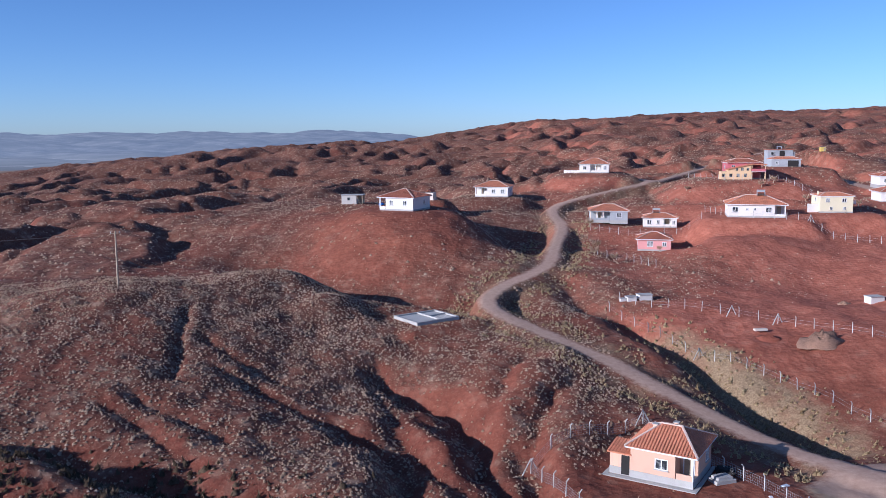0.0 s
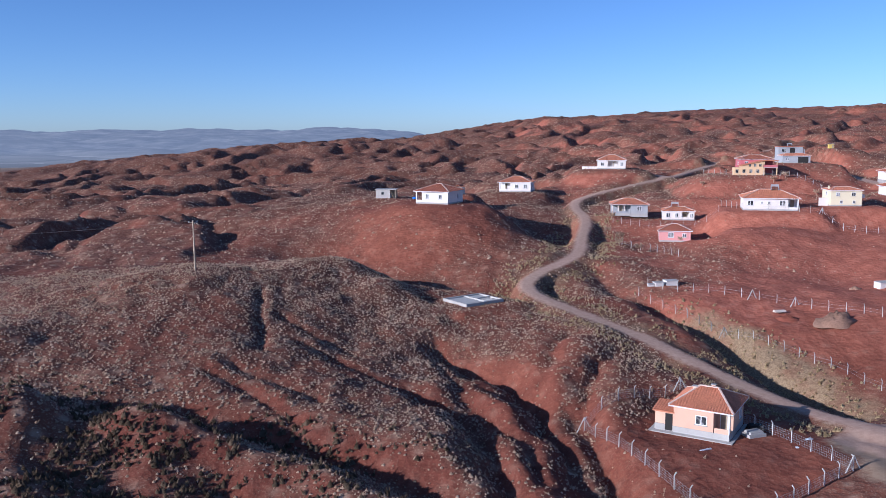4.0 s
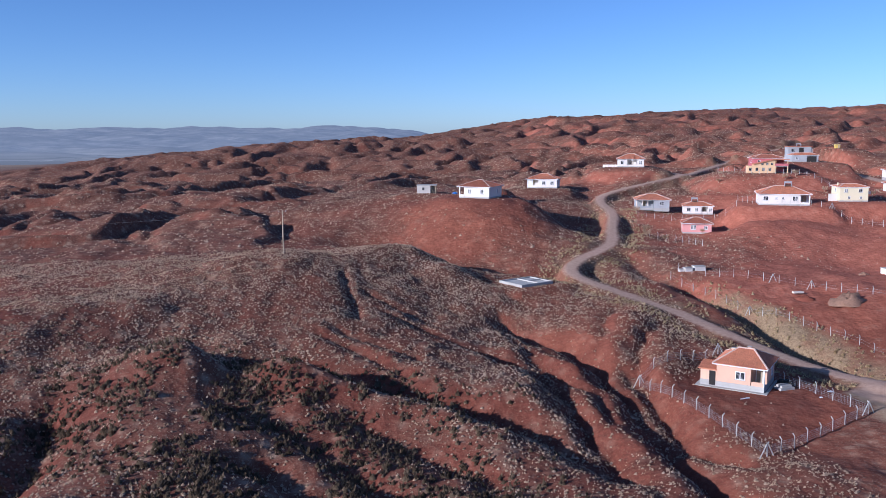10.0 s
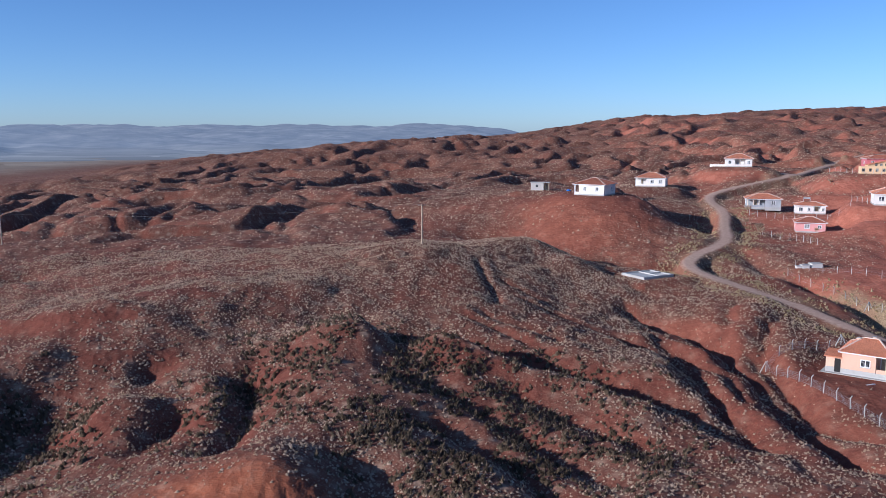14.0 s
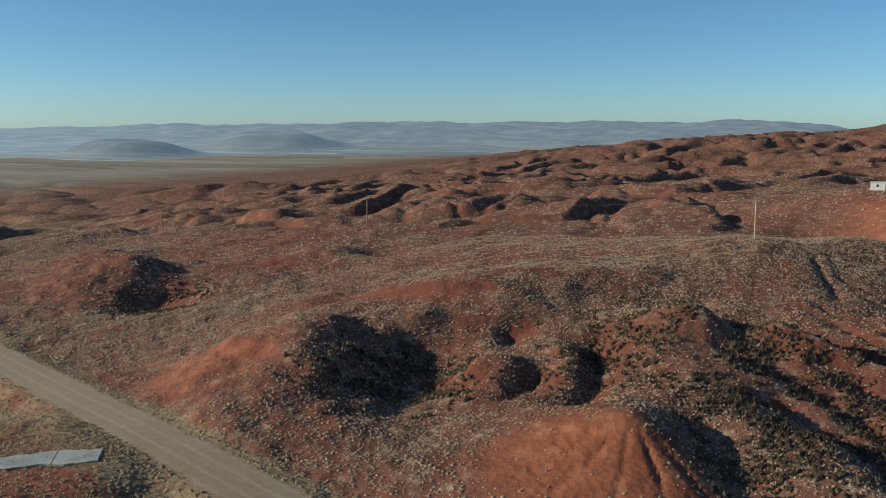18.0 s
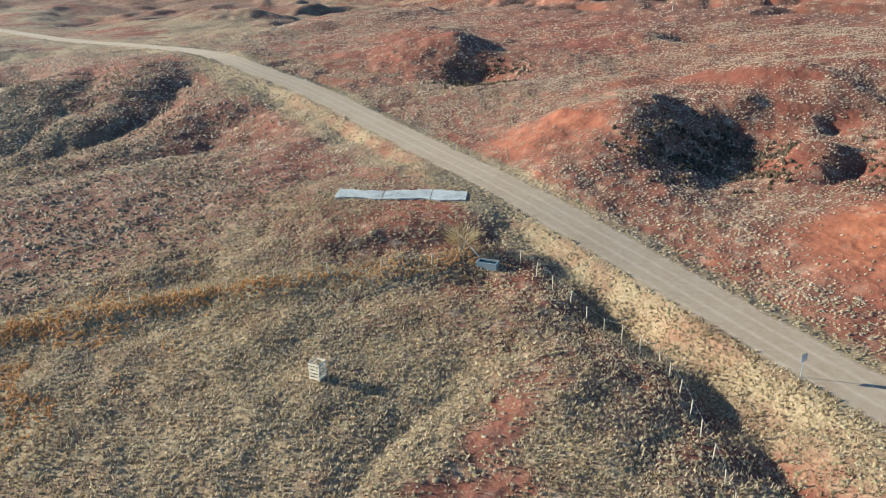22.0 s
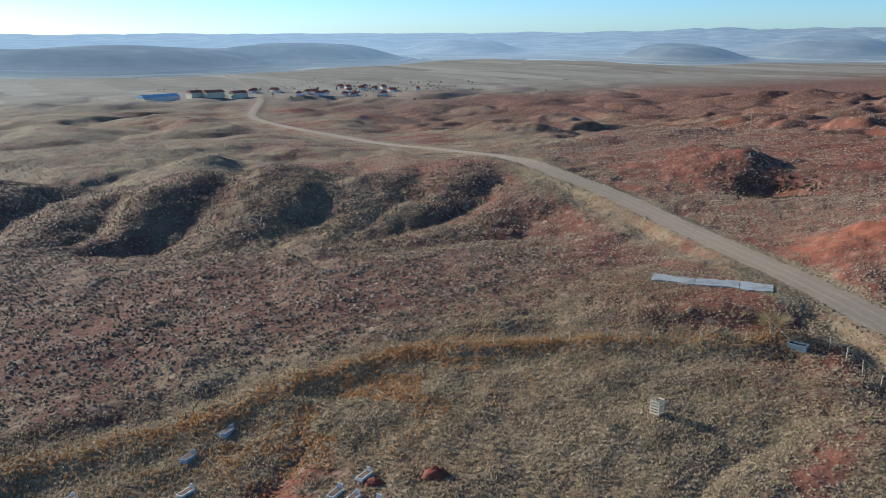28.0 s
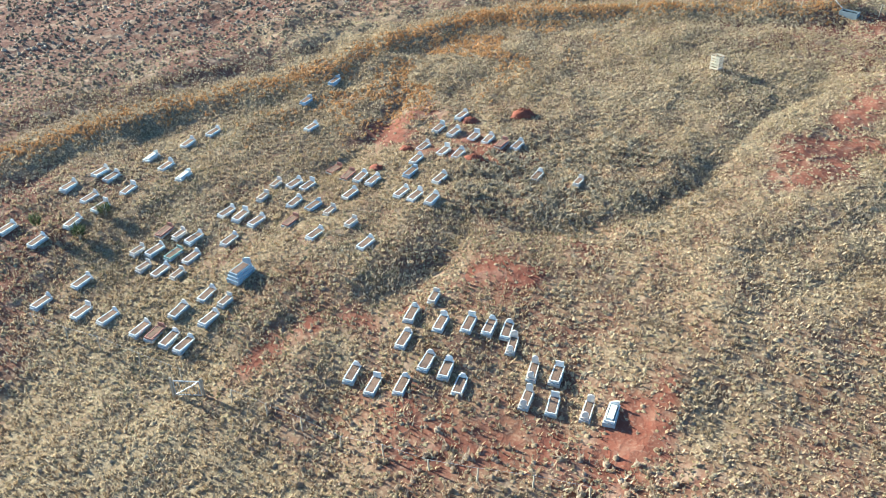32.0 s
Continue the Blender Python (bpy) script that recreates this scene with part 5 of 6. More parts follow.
# rose house with an apricot front block and balcony
i_house = cottage("rose and apricot house with red tile roof and balconies", 86, 253, 18.9, -6, 5.6, 4.2, 5.6, 1.3, 2.0, REDWALL, TILE_DARK, fronts=[(-3.6, 3.6, 1.1, 1.2), (0.2, 3.6, 1.1, 1.2)], sides=[(0, 3.5, 1.2, 1.2)])
wing = part("wing", solid(B(), [(-8.5, -8.0), (1.6, -8.0), (1.6, -4.25), (-8.5, -4.25)], -0.6, 2.7), APRICOT, i_house)
for k in range(4):
    px = -7.6 + 2.4 * k
    part("wing_window", box(B(), px - 0.5, px + 0.5, -8.05, -7.98, 0.8, 2.0), GLASS, wing)
gable = B()
lo = [(-6.2, -7.9), (1.5, -7.9), (1.5, -4.27), (-6.2, -4.27)]
a4 = [gable.verts.new((*p, 2.7)) for p in lo]
b4 = [gable.verts.new((px, py, 3.3 if px < 0 else 5.0)) for px, py in lo]
gable.faces.new(a4[::-1]), gable.faces.new(b4)
for k in range(4):
    gable.faces.new((a4[k], a4[(k + 1) % 4], b4[(k + 1) % 4], b4[k]))
upper = part("gable_block", gable, APRICOT, i_house)
part("gable_roof", beam(B(), (-6.6, -6.1, 3.32), (1.8, -6.1, 5.18), 4.4, 0.14), TILE, upper)
for px in (-3.2, -1.4, 0.4):
    part("gable_window", box(B(), px - 0.4, px + 0.4, -7.95, -7.88, 3.0, 3.9), GLASS, upper)
deck = part("balcony", box(B(), 1.62, 6.4, -8.0, -4.25, 2.5, 2.7), PALE_CONCRETE, i_house)
part("balustrade", box(box(B(), 1.62, 6.4, -8.0, -7.9, 2.7, 3.6), 6.3, 6.4, -7.9, -4.25, 2.7, 3.6), REDWALL, deck)
for px in (1.8, 6.2):
    part("balcony_post", box(B(), px - 0.15, px + 0.15, -7.95, -7.65, -0.6, 2.5), APRICOT, deck)
    part("upper_post", box(B(), px - 0.12, px + 0.12, -7.86, -7.62, 3.6, 5.0), APRICOT, deck)
part("balcony_roof", box(B(), 1.55, 6.7, -8.3, -4.25, 5.0, 5.2), TILE, deck)

# grey two-storey house, upper floor set back
j_house = cottage("grey block house under construction with orange lower roof", 105, 270, 21.6, -6, 5.4, 3.6, 3.0, 0.9, 3.4, GREYWALL, fronts=[(-3.5, 1.0, 1.2, 1.1)], over=0.3)
# near-black panel painted for the shade inside the garage
part("open_garage", box(B(), 0.6, 4.6, -3.68, -3.55, 0.1, 2.5), DARK, j_house, "dark panel filling a doorway")
second = part("upper_storey", box(B(), -5.0, 4.6, 4.2, 10.2, -0.6, 6.4), GREYWALL, j_house)
part("upper_roof", box(B(), -5.3, 4.9, 3.9, 10.5, 6.4, 6.6), TILE_DARK, second)
# near-black panel painted for the shade inside the upper storey
part("upper_opening", box(B(), -0.6, 1.4, 4.12, 4.25, 3.8, 6.0), DARK, second)
part("upper_window", box(B(), -3.8, -2.2, 4.12, 4.25, 4.2, 5.6), GLASS, second)
for k in range(4):
    part("terrace_post", box(B(), 5.2 + 0.0 * k, 5.4, 4.4 + 1.7 * k, 4.6 + 1.7 * k, 3.2, 5.6), GREYWALL, second)
part("terrace", box(B(), 4.62, 7.6, 4.2, 10.0, 3.0, 3.2), PALE_CONCRETE, second)
solar_heater(j_house, 0.0, 7.0, 6.6)
k_house = thing("hut", "small yellow hut with flat roof on a slope", "hut", 130, 300, 25.6, -4)
part("wall", box(B(), -1.3, 1.3, -1.3, 1.3, -0.5, 2.3), YELLOW, k_house)
part("roof", box(B(), -1.5, 1.5, -1.5, 1.5, 2.3, 2.45), PALE_CONCRETE, k_house)
part("door", box(B(), 0.2, 1.0, -1.36, -1.28, 0, 1.9), WOOD, k_house)
cottage("low house with brown tile roof beside a slope", 113, 217, 14.6, -8, 4.6, 3.6, 2.7, 1.4, 1.2, WHITEWASH, TILE_DARK, porch=(-1.5, 2.0, 1.5), fronts=[(-3, 1.0, 1.1, 1.1)])
cottage("white house with brown roof at the edge of the village", 122, 236, 17.5, -8, 4.6, 3.6, 2.8, 1.2, 1.2, WHITEWASH, TILE_DARK, fronts=[(-3, 1.0, 1.1, 1.1), (1, 1.0, 1.1, 1.1)])

# outbuildings on the hilltop
shed = thing("shed", "flat-roofed grey shed with an open bay", "shed", -24.6, 217, 14.9, -4)
part("wall", solid(B(), [(-2.7, -1.5), (1.1, -1.5), (1.1, 1.5), (-2.7, 1.5)], -0.4, 2.25), surface("pale_plaster", (0.6, 0.56, 0.5), 0.9, 0.15), shed)
part("flat_roof", box(B(), -2.9, 2.9, -1.7, 1.7, 2.25, 2.42), PALE_CONCRETE, shed)
part("window", box(B(), -1.2, -0.6, -1.56, -1.48, 1.0, 1.7), GLASS, shed)
part("bay_wall", box(B(), 1.104, 2.7, 1.3, 1.5, -0.4, 2.25), WOOD, shed)
part("bay_post", box(B(), 2.5, 2.7, -1.5, -1.3, -0.4, 2.25), WOOD, shed)
part("leaning_board", beam(B(), (1.3, -1.5, 2.1), (2.3, -1.6, -0.2), 0.5, 0.05), WOOD, shed)
hut = thing("hut", "small pale hut with pitched roof behind a house", "hut", -5, 222, 15.4, -20)
part("wall", box(B(), -1.2, 1.2, -1.2, 1.2, -0.5, 1.9), MARBLE_PINK, hut)
bm = B()
beam(bm, (-0.85, 0, 2.18), (-0.05, 0, 2.62), 2.9, 0.1)
beam(bm, (0.85, 0, 2.18), (0.05, 0, 2.62), 2.9, 0.1)
part("pitched_roof", bm, TILE_DARK, hut)
part("window", box(B(), -0.4, 0.3, -1.25, -1.18, 0.9, 1.5), GLASS, hut)
BLUE = surface("blue_plastic", (0.03, 0.16, 0.5), 0.5, 0.2)
tank = thing("water_tank", "blue plastic water tank on the ground", "tank", -16.5, 206, on_ground(-16.5, 206), 0)
part("body", tube(B(), 0, 0, -0.1, 1.1, 0.75, 0.7, 14), BLUE, tank)
part("neck", tube(B(), 0, 0, 1.1, 1.25, 0.3, 0.25, 12), BLUE, tank)
wall_c = thing("garden_wall", "low white boundary wall beside a house", "wall", 40.5, 284, 19.4, -12)
for k in range(5):
    part("wall_panel", box(B(), -2.6 + 1.1 * k, -1.55 + 1.1 * k, -0.1, 0.1, -0.6, 0.9), WHITEWASH, wall_c)


for house, grow in ((h_house, 0.82), (i_house, 0.84), (j_house, 0.8), (k_house, 0.65)):
    house.matrix_world = house.matrix_world @ Matrix.Scale(grow, 4)
# ---- fences of bent concrete posts ----
bm = B()
box(bm, -0.05, 0.05, -0.05, 0.05, -0.4, 1.75)
beam(bm, (0, 0, 1.72), (0.0, -0.32, 2.08), 0.1)
bmesh.ops.recalc_face_normals(bm, faces=bm.faces)
POST = bpy.data.meshes.new("post")
bm.to_mesh(POST)
bm.free()
POST.materials.append(POST_CONCRETE)


def fence(label, points, gap=2.6, braced=(), mesh=True, group="village fences", size=0.8):
    """Concrete posts along a line of corners, with strands of wire between them."""
    x0, y0 = points[0]
    z0 = on_ground(x0, y0)
    ob = thing("fence", label, "fence", x0, y0, z0, 0, group)
    spots = []
    for (ax, ay), (bx, by) in zip(points, points[1:]):
        n = max(1, round(math.hypot(bx - ax, by - ay) / gap))
        for k in range(n):
            spots.append((ax + (bx - ax) * k / n, ay + (by - ay) * k / n, math.degrees(math.atan2(by - ay, bx - ax))))
    spots.append((*points[-1], spots[-1][2]))
    for x, y, turn in spots:
        shared("post", POST, ob, pose(x - x0, y - y0, on_ground(x, y) - z0, random.uniform(-2, 2), random.uniform(-2, 2), turn) @ Matrix.Scale(size, 4))
    for x, y in braced:
        z = on_ground(x, y) - z0
        for s in (-1, 1):
            part("brace", beam(B(), (x - x0 + s * 0.9, y - y0 + s * 0.35, z - 0.1), (x - x0, y - y0, z + 1.6), 0.09), POST_CONCRETE, ob)
    for (ax, ay, _), (bx, by, _) in zip(spots, spots[1:]):
        bm = B()
        za, zb = on_ground(ax, ay) - z0, on_ground(bx, by) - z0
        rows = [0.25 + 0.3 * k for k in range(5)] if mesh else [0.7, 1.3]
        for h in rows:
            beam(bm, (ax - x0, ay - y0, za + h * size), (bx - x0, by - y0, zb + h * size), 0.014)
        if mesh:
            for k in range(1, 12):
                f = k / 12
                px, py, pz = ax + (bx - ax) * f - x0, ay + (by - ay) * f - y0, za + (zb - za) * f
                beam(bm, (px, py, pz + 0.1), (px, py, pz + 1.5 * size), 0.01)
        part("wire_mesh", bm, WIRE, ob)
    return ob


fence("concrete post fence with wire mesh round a house yard", [(8, 82), (21, 90.2), (24.2, 84), (32.3, 68.5), (16.4, 57.8), (8, 82)], 2.5, [(21, 90.2), (8, 82), (32.3, 68.5), (16.4, 57.8)])
fence("concrete post fence with wire beside a grassy slope", [(26, 137), (30.5, 129), (35.5, 119), (42, 111.5), (48, 104), (54, 92)], 2.7, [(35.5, 119)], False)
fence("concrete post fence with wire round a red field", [(28, 139), (40, 133.5), (50, 128), (60, 119), (70, 108)], 2.7, [(44, 131.3), (50, 128)], False)
fence("concrete post fence below white village houses", [(62, 207), (64, 197), (70, 190.5), (79, 186.5), (88, 178), (100, 168)], 2.4, [(66, 194), (79, 186.5)], False)
fence("concrete post fence on a terrace above a red slope", [(72, 258), (78, 243), (92, 240), (98, 232), (96, 214)], 2.6, (), False)
fence("concrete post fence below scattered village houses", [(34, 205), (42, 200), (50, 198), (58, 196)], 2.6, (), False)
fence("concrete post fence along a dirt track", [(31, 178), (36, 172), (40, 164)], 2.4, (), False)


def wood_fence(label, points, gap, tall):
    x0, y0 = points[0]
    z0 = on_ground(x0, y0)
    ob = thing("fence", label, "fence", x0, y0, z0)
    r = random.Random(5)
    prev = None
    for (ax, ay), (bx, by) in zip(points, points[1:]):
        n = max(1, round(math.hypot(bx - ax, by - ay) / gap))
        for k in range(n):
            x, y = ax + (bx - ax) * k / n, ay + (by - ay) * k / n
            z = on_ground(x, y) - z0
            tip = (x - x0 + r.uniform(-0.1, 0.1), y - y0 + r.uniform(-0.1, 0.1), z + tall * r.uniform(0.85, 1.1))
            part("stake", beam(B(), (x - x0, y - y0, z - 0.3), tip, 0.085), WOOD, ob)
            if prev:
                part("wire", beam(B(), prev, tip, 0.012), WIRE, ob)
            prev = tip


wood_fence("leaning wooden stakes with wire beside a ditch", [(-80, -6), (-72, -8), (-67, -9.5), (-60, -11.5), (-54, -17), (-48, -23), (-41, -31)], 2.7, 1.5)
wood_fence("thin wooden stakes with wire along a bank", [(-86, -13), (-94, -27), (-102, -43)], 5, 1.2)
wood_fence("thin wooden stakes beside a burial ground gate", [(-60, -97.5), (-66, -102), (-74, -108)], 3, 1.2)
wood_fence("thin wooden stakes along the foot of a burial hill", [(-56, -95), (-49, -90), (-42, -84), (-36, -76)], 3.2, 1.1)

# ---- power poles and lines ----
CABLE = surface("dark_cable", (0.1, 0.09, 0.085), 0.7, 0.1)
POLE_TOPS = []
for x, y, tall in ((-47.2, 119.2, 7.8), (-155.7, 151.8, 7.8), (-226.2, 143.3, 7.8), (128, 238, 8.0)):
    z = on_ground(x, y)
    pole = thing("power_pole", "tall wooden power pole with a short crossarm", "pole", x, y, z, 20, "power poles")
    part("shaft", tube(B(), 0, 0, -0.5, tall, 0.15, 0.1, 10), WOOD, pole)
    arm = part("crossarm", beam(B(), (-0.7, 0.1, tall - 0.35), (0.7, 0.1, tall - 0.35), 0.1), WOOD, pole)
    for u in (-0.6, 0.0, 0.6):
        part("insulator", tube(B(), u, 0.1, tall - 0.3, tall - 0.1, 0.06, 0.04, 8), WHITE_FRAME, arm)
    POLE_TOPS.append((x, y, z + tall - 0.1))
lines_ob = thing("power_line", "thin sagging power wires between poles", "wires", *POLE_TOPS[0])
for a, b in ((0, 1), (1, 2)):
    for off in (-0.6, 0.0, 0.6):
        bm = B()
        p, q = Vector(POLE_TOPS[a]), Vector(POLE_TOPS[b])
        pts = [p.lerp(q, k / 16) + Vector((off, off * 0.4, -6 * (k / 16) * (1 - k / 16))) - Vector(POLE_TOPS[0]) for k in range(17)]
        for u, v in zip(pts, pts[1:]):
            beam(bm, u, v, 0.009)
        part("wire", bm, CABLE, lines_ob)

# ---- slabs, trough, crate, sign ----
slab = thing("foundation", "unfinished pale concrete foundation slab in a red cut", "foundation", -3.6, 126, 4.6, 36)
base_slab = part("slab", box(B(), -3.8, 3.8, -3.2, 3.2, -0.5, 0.3), PALE_CONCRETE, slab)
for y0, y1, x0, x1 in ((-3.2, -2.9, -3.8, 3.8), (2.9, 3.2, -3.8, 3.8), (-2.9, 2.9, -3.8, -3.5), (-2.9, 2.9, 3.5, 3.8), (-2.9, 2.9, 0.3, 0.55), (0.0, 0.25, 0.56, 3.49)):
    part("footing", box(B(), x0, x1, y0, y1, 0.302, 0.5), PALE_CONCRETE, slab)
for k in range(5):
    part("form_board", box(B(), 0.7 + 0.55 * k, 1.05 + 0.55 * k, -2.8, -0.1, 0.302, 0.34), CONCRETE, slab)
ROUGH_CONCRETE = surface("rough_concrete", (0.4, 0.375, 0.34), 0.95, 0.45, 0.5, 0.08, 0.3)
strip = thing("concrete_strip", "long rough strip of pale concrete beside a road", "slab", -101, -3.2, 0.6, 40)
r = random.Random(3)
for x0, x1 in ((-8.0, -2.2), (-2.19, 3.6), (3.61, 7.9)):
    xs = [x0 + (x1 - x0) * k / 7 for k in range(8)]
    lower = [(x, -1.9 + 0.25 * math.sin(x * 0.8) + (r.uniform(-0.22, 0.22) if 0 < k < 7 else 0)) for k, x in enumerate(xs)]
    upper = [(x, 1.4 + 0.4 * math.sin(x * 0.5) + (r.uniform(-0.3, 0.3) if 0 < k < 7 else 0)) for k, x in enumerate(xs)]
    part("cast", solid(B(), lower + upper[::-1], -0.5, 0.17, 0.985), ROUGH_CONCRETE, strip)
z = on_ground(-82.2, -8.6)
trough = thing("water_trough", "concrete water trough with dark water", "trough", -82.2, -8.6, z, 22)
bm = B()
for a in ((-1.1, 1.1, -0.58, -0.44), (-1.1, 1.1, 0.44, 0.58), (-1.1, -0.96, -0.435, 0.435), (0.96, 1.1, -0.435, 0.435)):
    box(bm, *a, -0.3, 0.5)
part("basin", bm, surface("blue_grey_concrete", (0.22, 0.24, 0.24), 0.8, 0.25), trough)
water = mat("still_water", 0.05)
water[3].inputs["Base Color"].default_value = (0.01, 0.02, 0.025, 1)
part("water", box(B(), -0.955, 0.955, -0.435, 0.435, 0.1, 0.36), water[0], trough)
part("feed_pipe", beam(B(), (-1.2, 0.7, 0.5), (-5.2, 4.6, 1.4), 0.07), METAL, trough)
z = on_ground(-77.5, -34.4)
crate = thing("crate", "tall pale wooden slatted crate standing in grass", "crate", -77.5, -34.4, z, 18)
for sx in (-1, 1):
    for sy in (-1, 1):
        part("upright", box(B(), sx * 0.45 - 0.05, sx * 0.45 + 0.05, sy * 0.45 - 0.05, sy * 0.45 + 0.05, -0.1, 1.45), PALE_WOOD, crate)
for k in range(5):
    h = 0.08 + 0.31 * k
    for s in (-1, 1):
        part("slat", box(B(), -0.5, 0.5, s * 0.515 - 0.015, s * 0.515 + 0.015, h, h + 0.17), PALE_WOOD, crate)
        part("slat", box(B(), s * 0.515 - 0.015, s * 0.515 + 0.015, -0.498, 0.498, h, h + 0.17), PALE_WOOD, crate)
part("bottom", box(B(), -0.44, 0.44, -0.44, 0.44, 0.0, 0.06), PALE_WOOD, crate)
z = on_ground(-49.5, -8.0)
sign = thing("road_sign", "metal road sign on a thin post", "sign", -49.5, -8.0, z, 75)
part("sign_post", tube(B(), 0, 0, -0.4, 2.1, 0.035, 0.035, 8), METAL, sign)
part("sign_plate", box(B(), -0.35, 0.35, -0.06, -0.04, 1.45, 2.15), METAL, sign)

# ---- burial ground ----
def kerb(bm, hw, hl, t, z0, z1, lean_=0.0):
    for a in ((-hw, hw, -hl, -hl + t), (-hw, hw, hl - t, hl), (-hw, -hw + t, -hl + t + 0.002, hl - t - 0.002), (hw - t, hw, -hl + t + 0.002, hl - t - 0.002)):
        box(bm, *a, z0, z1)
    return bm


def slab_stone(bm, w, y0, y1, z0, z1, top):
    """An upright stone: flat, round, stepped or pointed at the top."""
    n = 9
    if top == "round":
        outline = [(-w, z0), (w, z0)] + [(w * math.cos(math.pi * k / n), z1 - w + w * math.sin(math.pi * k / n)) for k in range(n + 1)]
    elif top == "shoulder":
        outline = [(-w, z0), (w, z0), (w, z1 - 0.28), (w * 0.7, z1 - 0.22), (w * 0.62, z1 - 0.05), (w * 0.3, z1), (-w * 0.3, z1), (-w * 0.62, z1 - 0.05), (-w * 0.7, z1 - 0.22), (-w, z1 - 0.28)]
    elif top == "slant":
        outline = [(-w, z0), (w, z0), (w, z1), (w * 0.2, z1 - 0.06), (-w, z1 - 0.3)]
    else:
        outline = [(-w, z0), (w, z0), (w * 1.05, z1 - 0.06), (w * 0.9, z1), (-w * 0.9, z1), (-w * 1.05, z1 - 0.06)]
    a = [bm.verts.new((x, y0, z)) for x, z in outline]
    b = [bm.verts.new((x, y1, z)) for x, z in outline]
    bm.faces.new(a[::-1]), bm.faces.new(b)
    for k in range(len(outline)):
        m_ = (k + 1) % len(outline)
        bm.faces.new((a[k], a[m_], b[m_], b[k]))
    return bm


def grave(label, stone, top="shoulder", foot=False, cover=False, hw=0.44, hl=1.06, high=0.3, head=0.85):
    ob = thing("grave", label, "grave", 0, 0, 0, 0, "graves")
    part("base", box(B(), -hw - 0.1, hw + 0.1, -hl - 0.1, hl + 0.1, -0.7, 0.08), PALE_CONCRETE if stone not in (MARBLE_BLUE,) else stone, ob)
    part("kerb", kerb(B(), hw, hl, 0.075, 0.082, high), stone, ob)
    part("rim", kerb(B(), hw + 0.03, hl + 0.03, 0.1, high + 0.002, high + 0.05), stone, ob)
    if cover:
        part("cover_slab", box(B(), -hw + 0.16, hw - 0.16, -hl + 0.16, hl - 0.16, 0.2, high + 0.16, 0.94), stone, ob)
    else:
        part("soil_bed", box(B(), -hw + 0.104, hw - 0.104, -hl + 0.104, hl - 0.104, 0.07, high + 0.03, 0.97), GRAVE_SOIL, ob)
    part("headstone", slab_stone(B(), hw * 0.82, hl - 0.14, hl - 0.02, high + 0.064, head, top), stone, ob)
    if foot:
        part("footstone", slab_stone(B(), hw * 0.7, -hl + 0.02, -hl + 0.13, high + 0.074, head * 0.86, "round"), stone, ob)
    return ob


KINDS = {
    "w": grave("white marble grave with soil bed and shouldered headstone", MARBLE),
    "f": grave("white marble grave with a flat-topped headstone", MARBLE, "flat", head=0.95),
    "r": grave("white marble grave with round headstone", MARBLE, "round", head=1.0),
    "c": grave("white marble grave closed with a solid cover slab", MARBLE, "slant", cover=True),
    "b": grave("bluish marble grave with slanted headstone", MARBLE_BLUE, "slant"),
    "p": grave("beige stone grave with round head and foot stones", MARBLE_PINK, "round", foot=True, hw=0.38, head=1.2),
    "s": grave("reddish stone grave with low kerb", STONE_RED, "flat", high=0.26, head=0.7),
    "g": grave("greenish stone grave with flat headstone", STONE_GREEN, "flat", high=0.3, head=0.7),
    "d": grave("small beige stone grave with plain headstone", MARBLE_PINK, "flat", hw=0.36, hl=0.8, high=0.36, head=0.85),
}
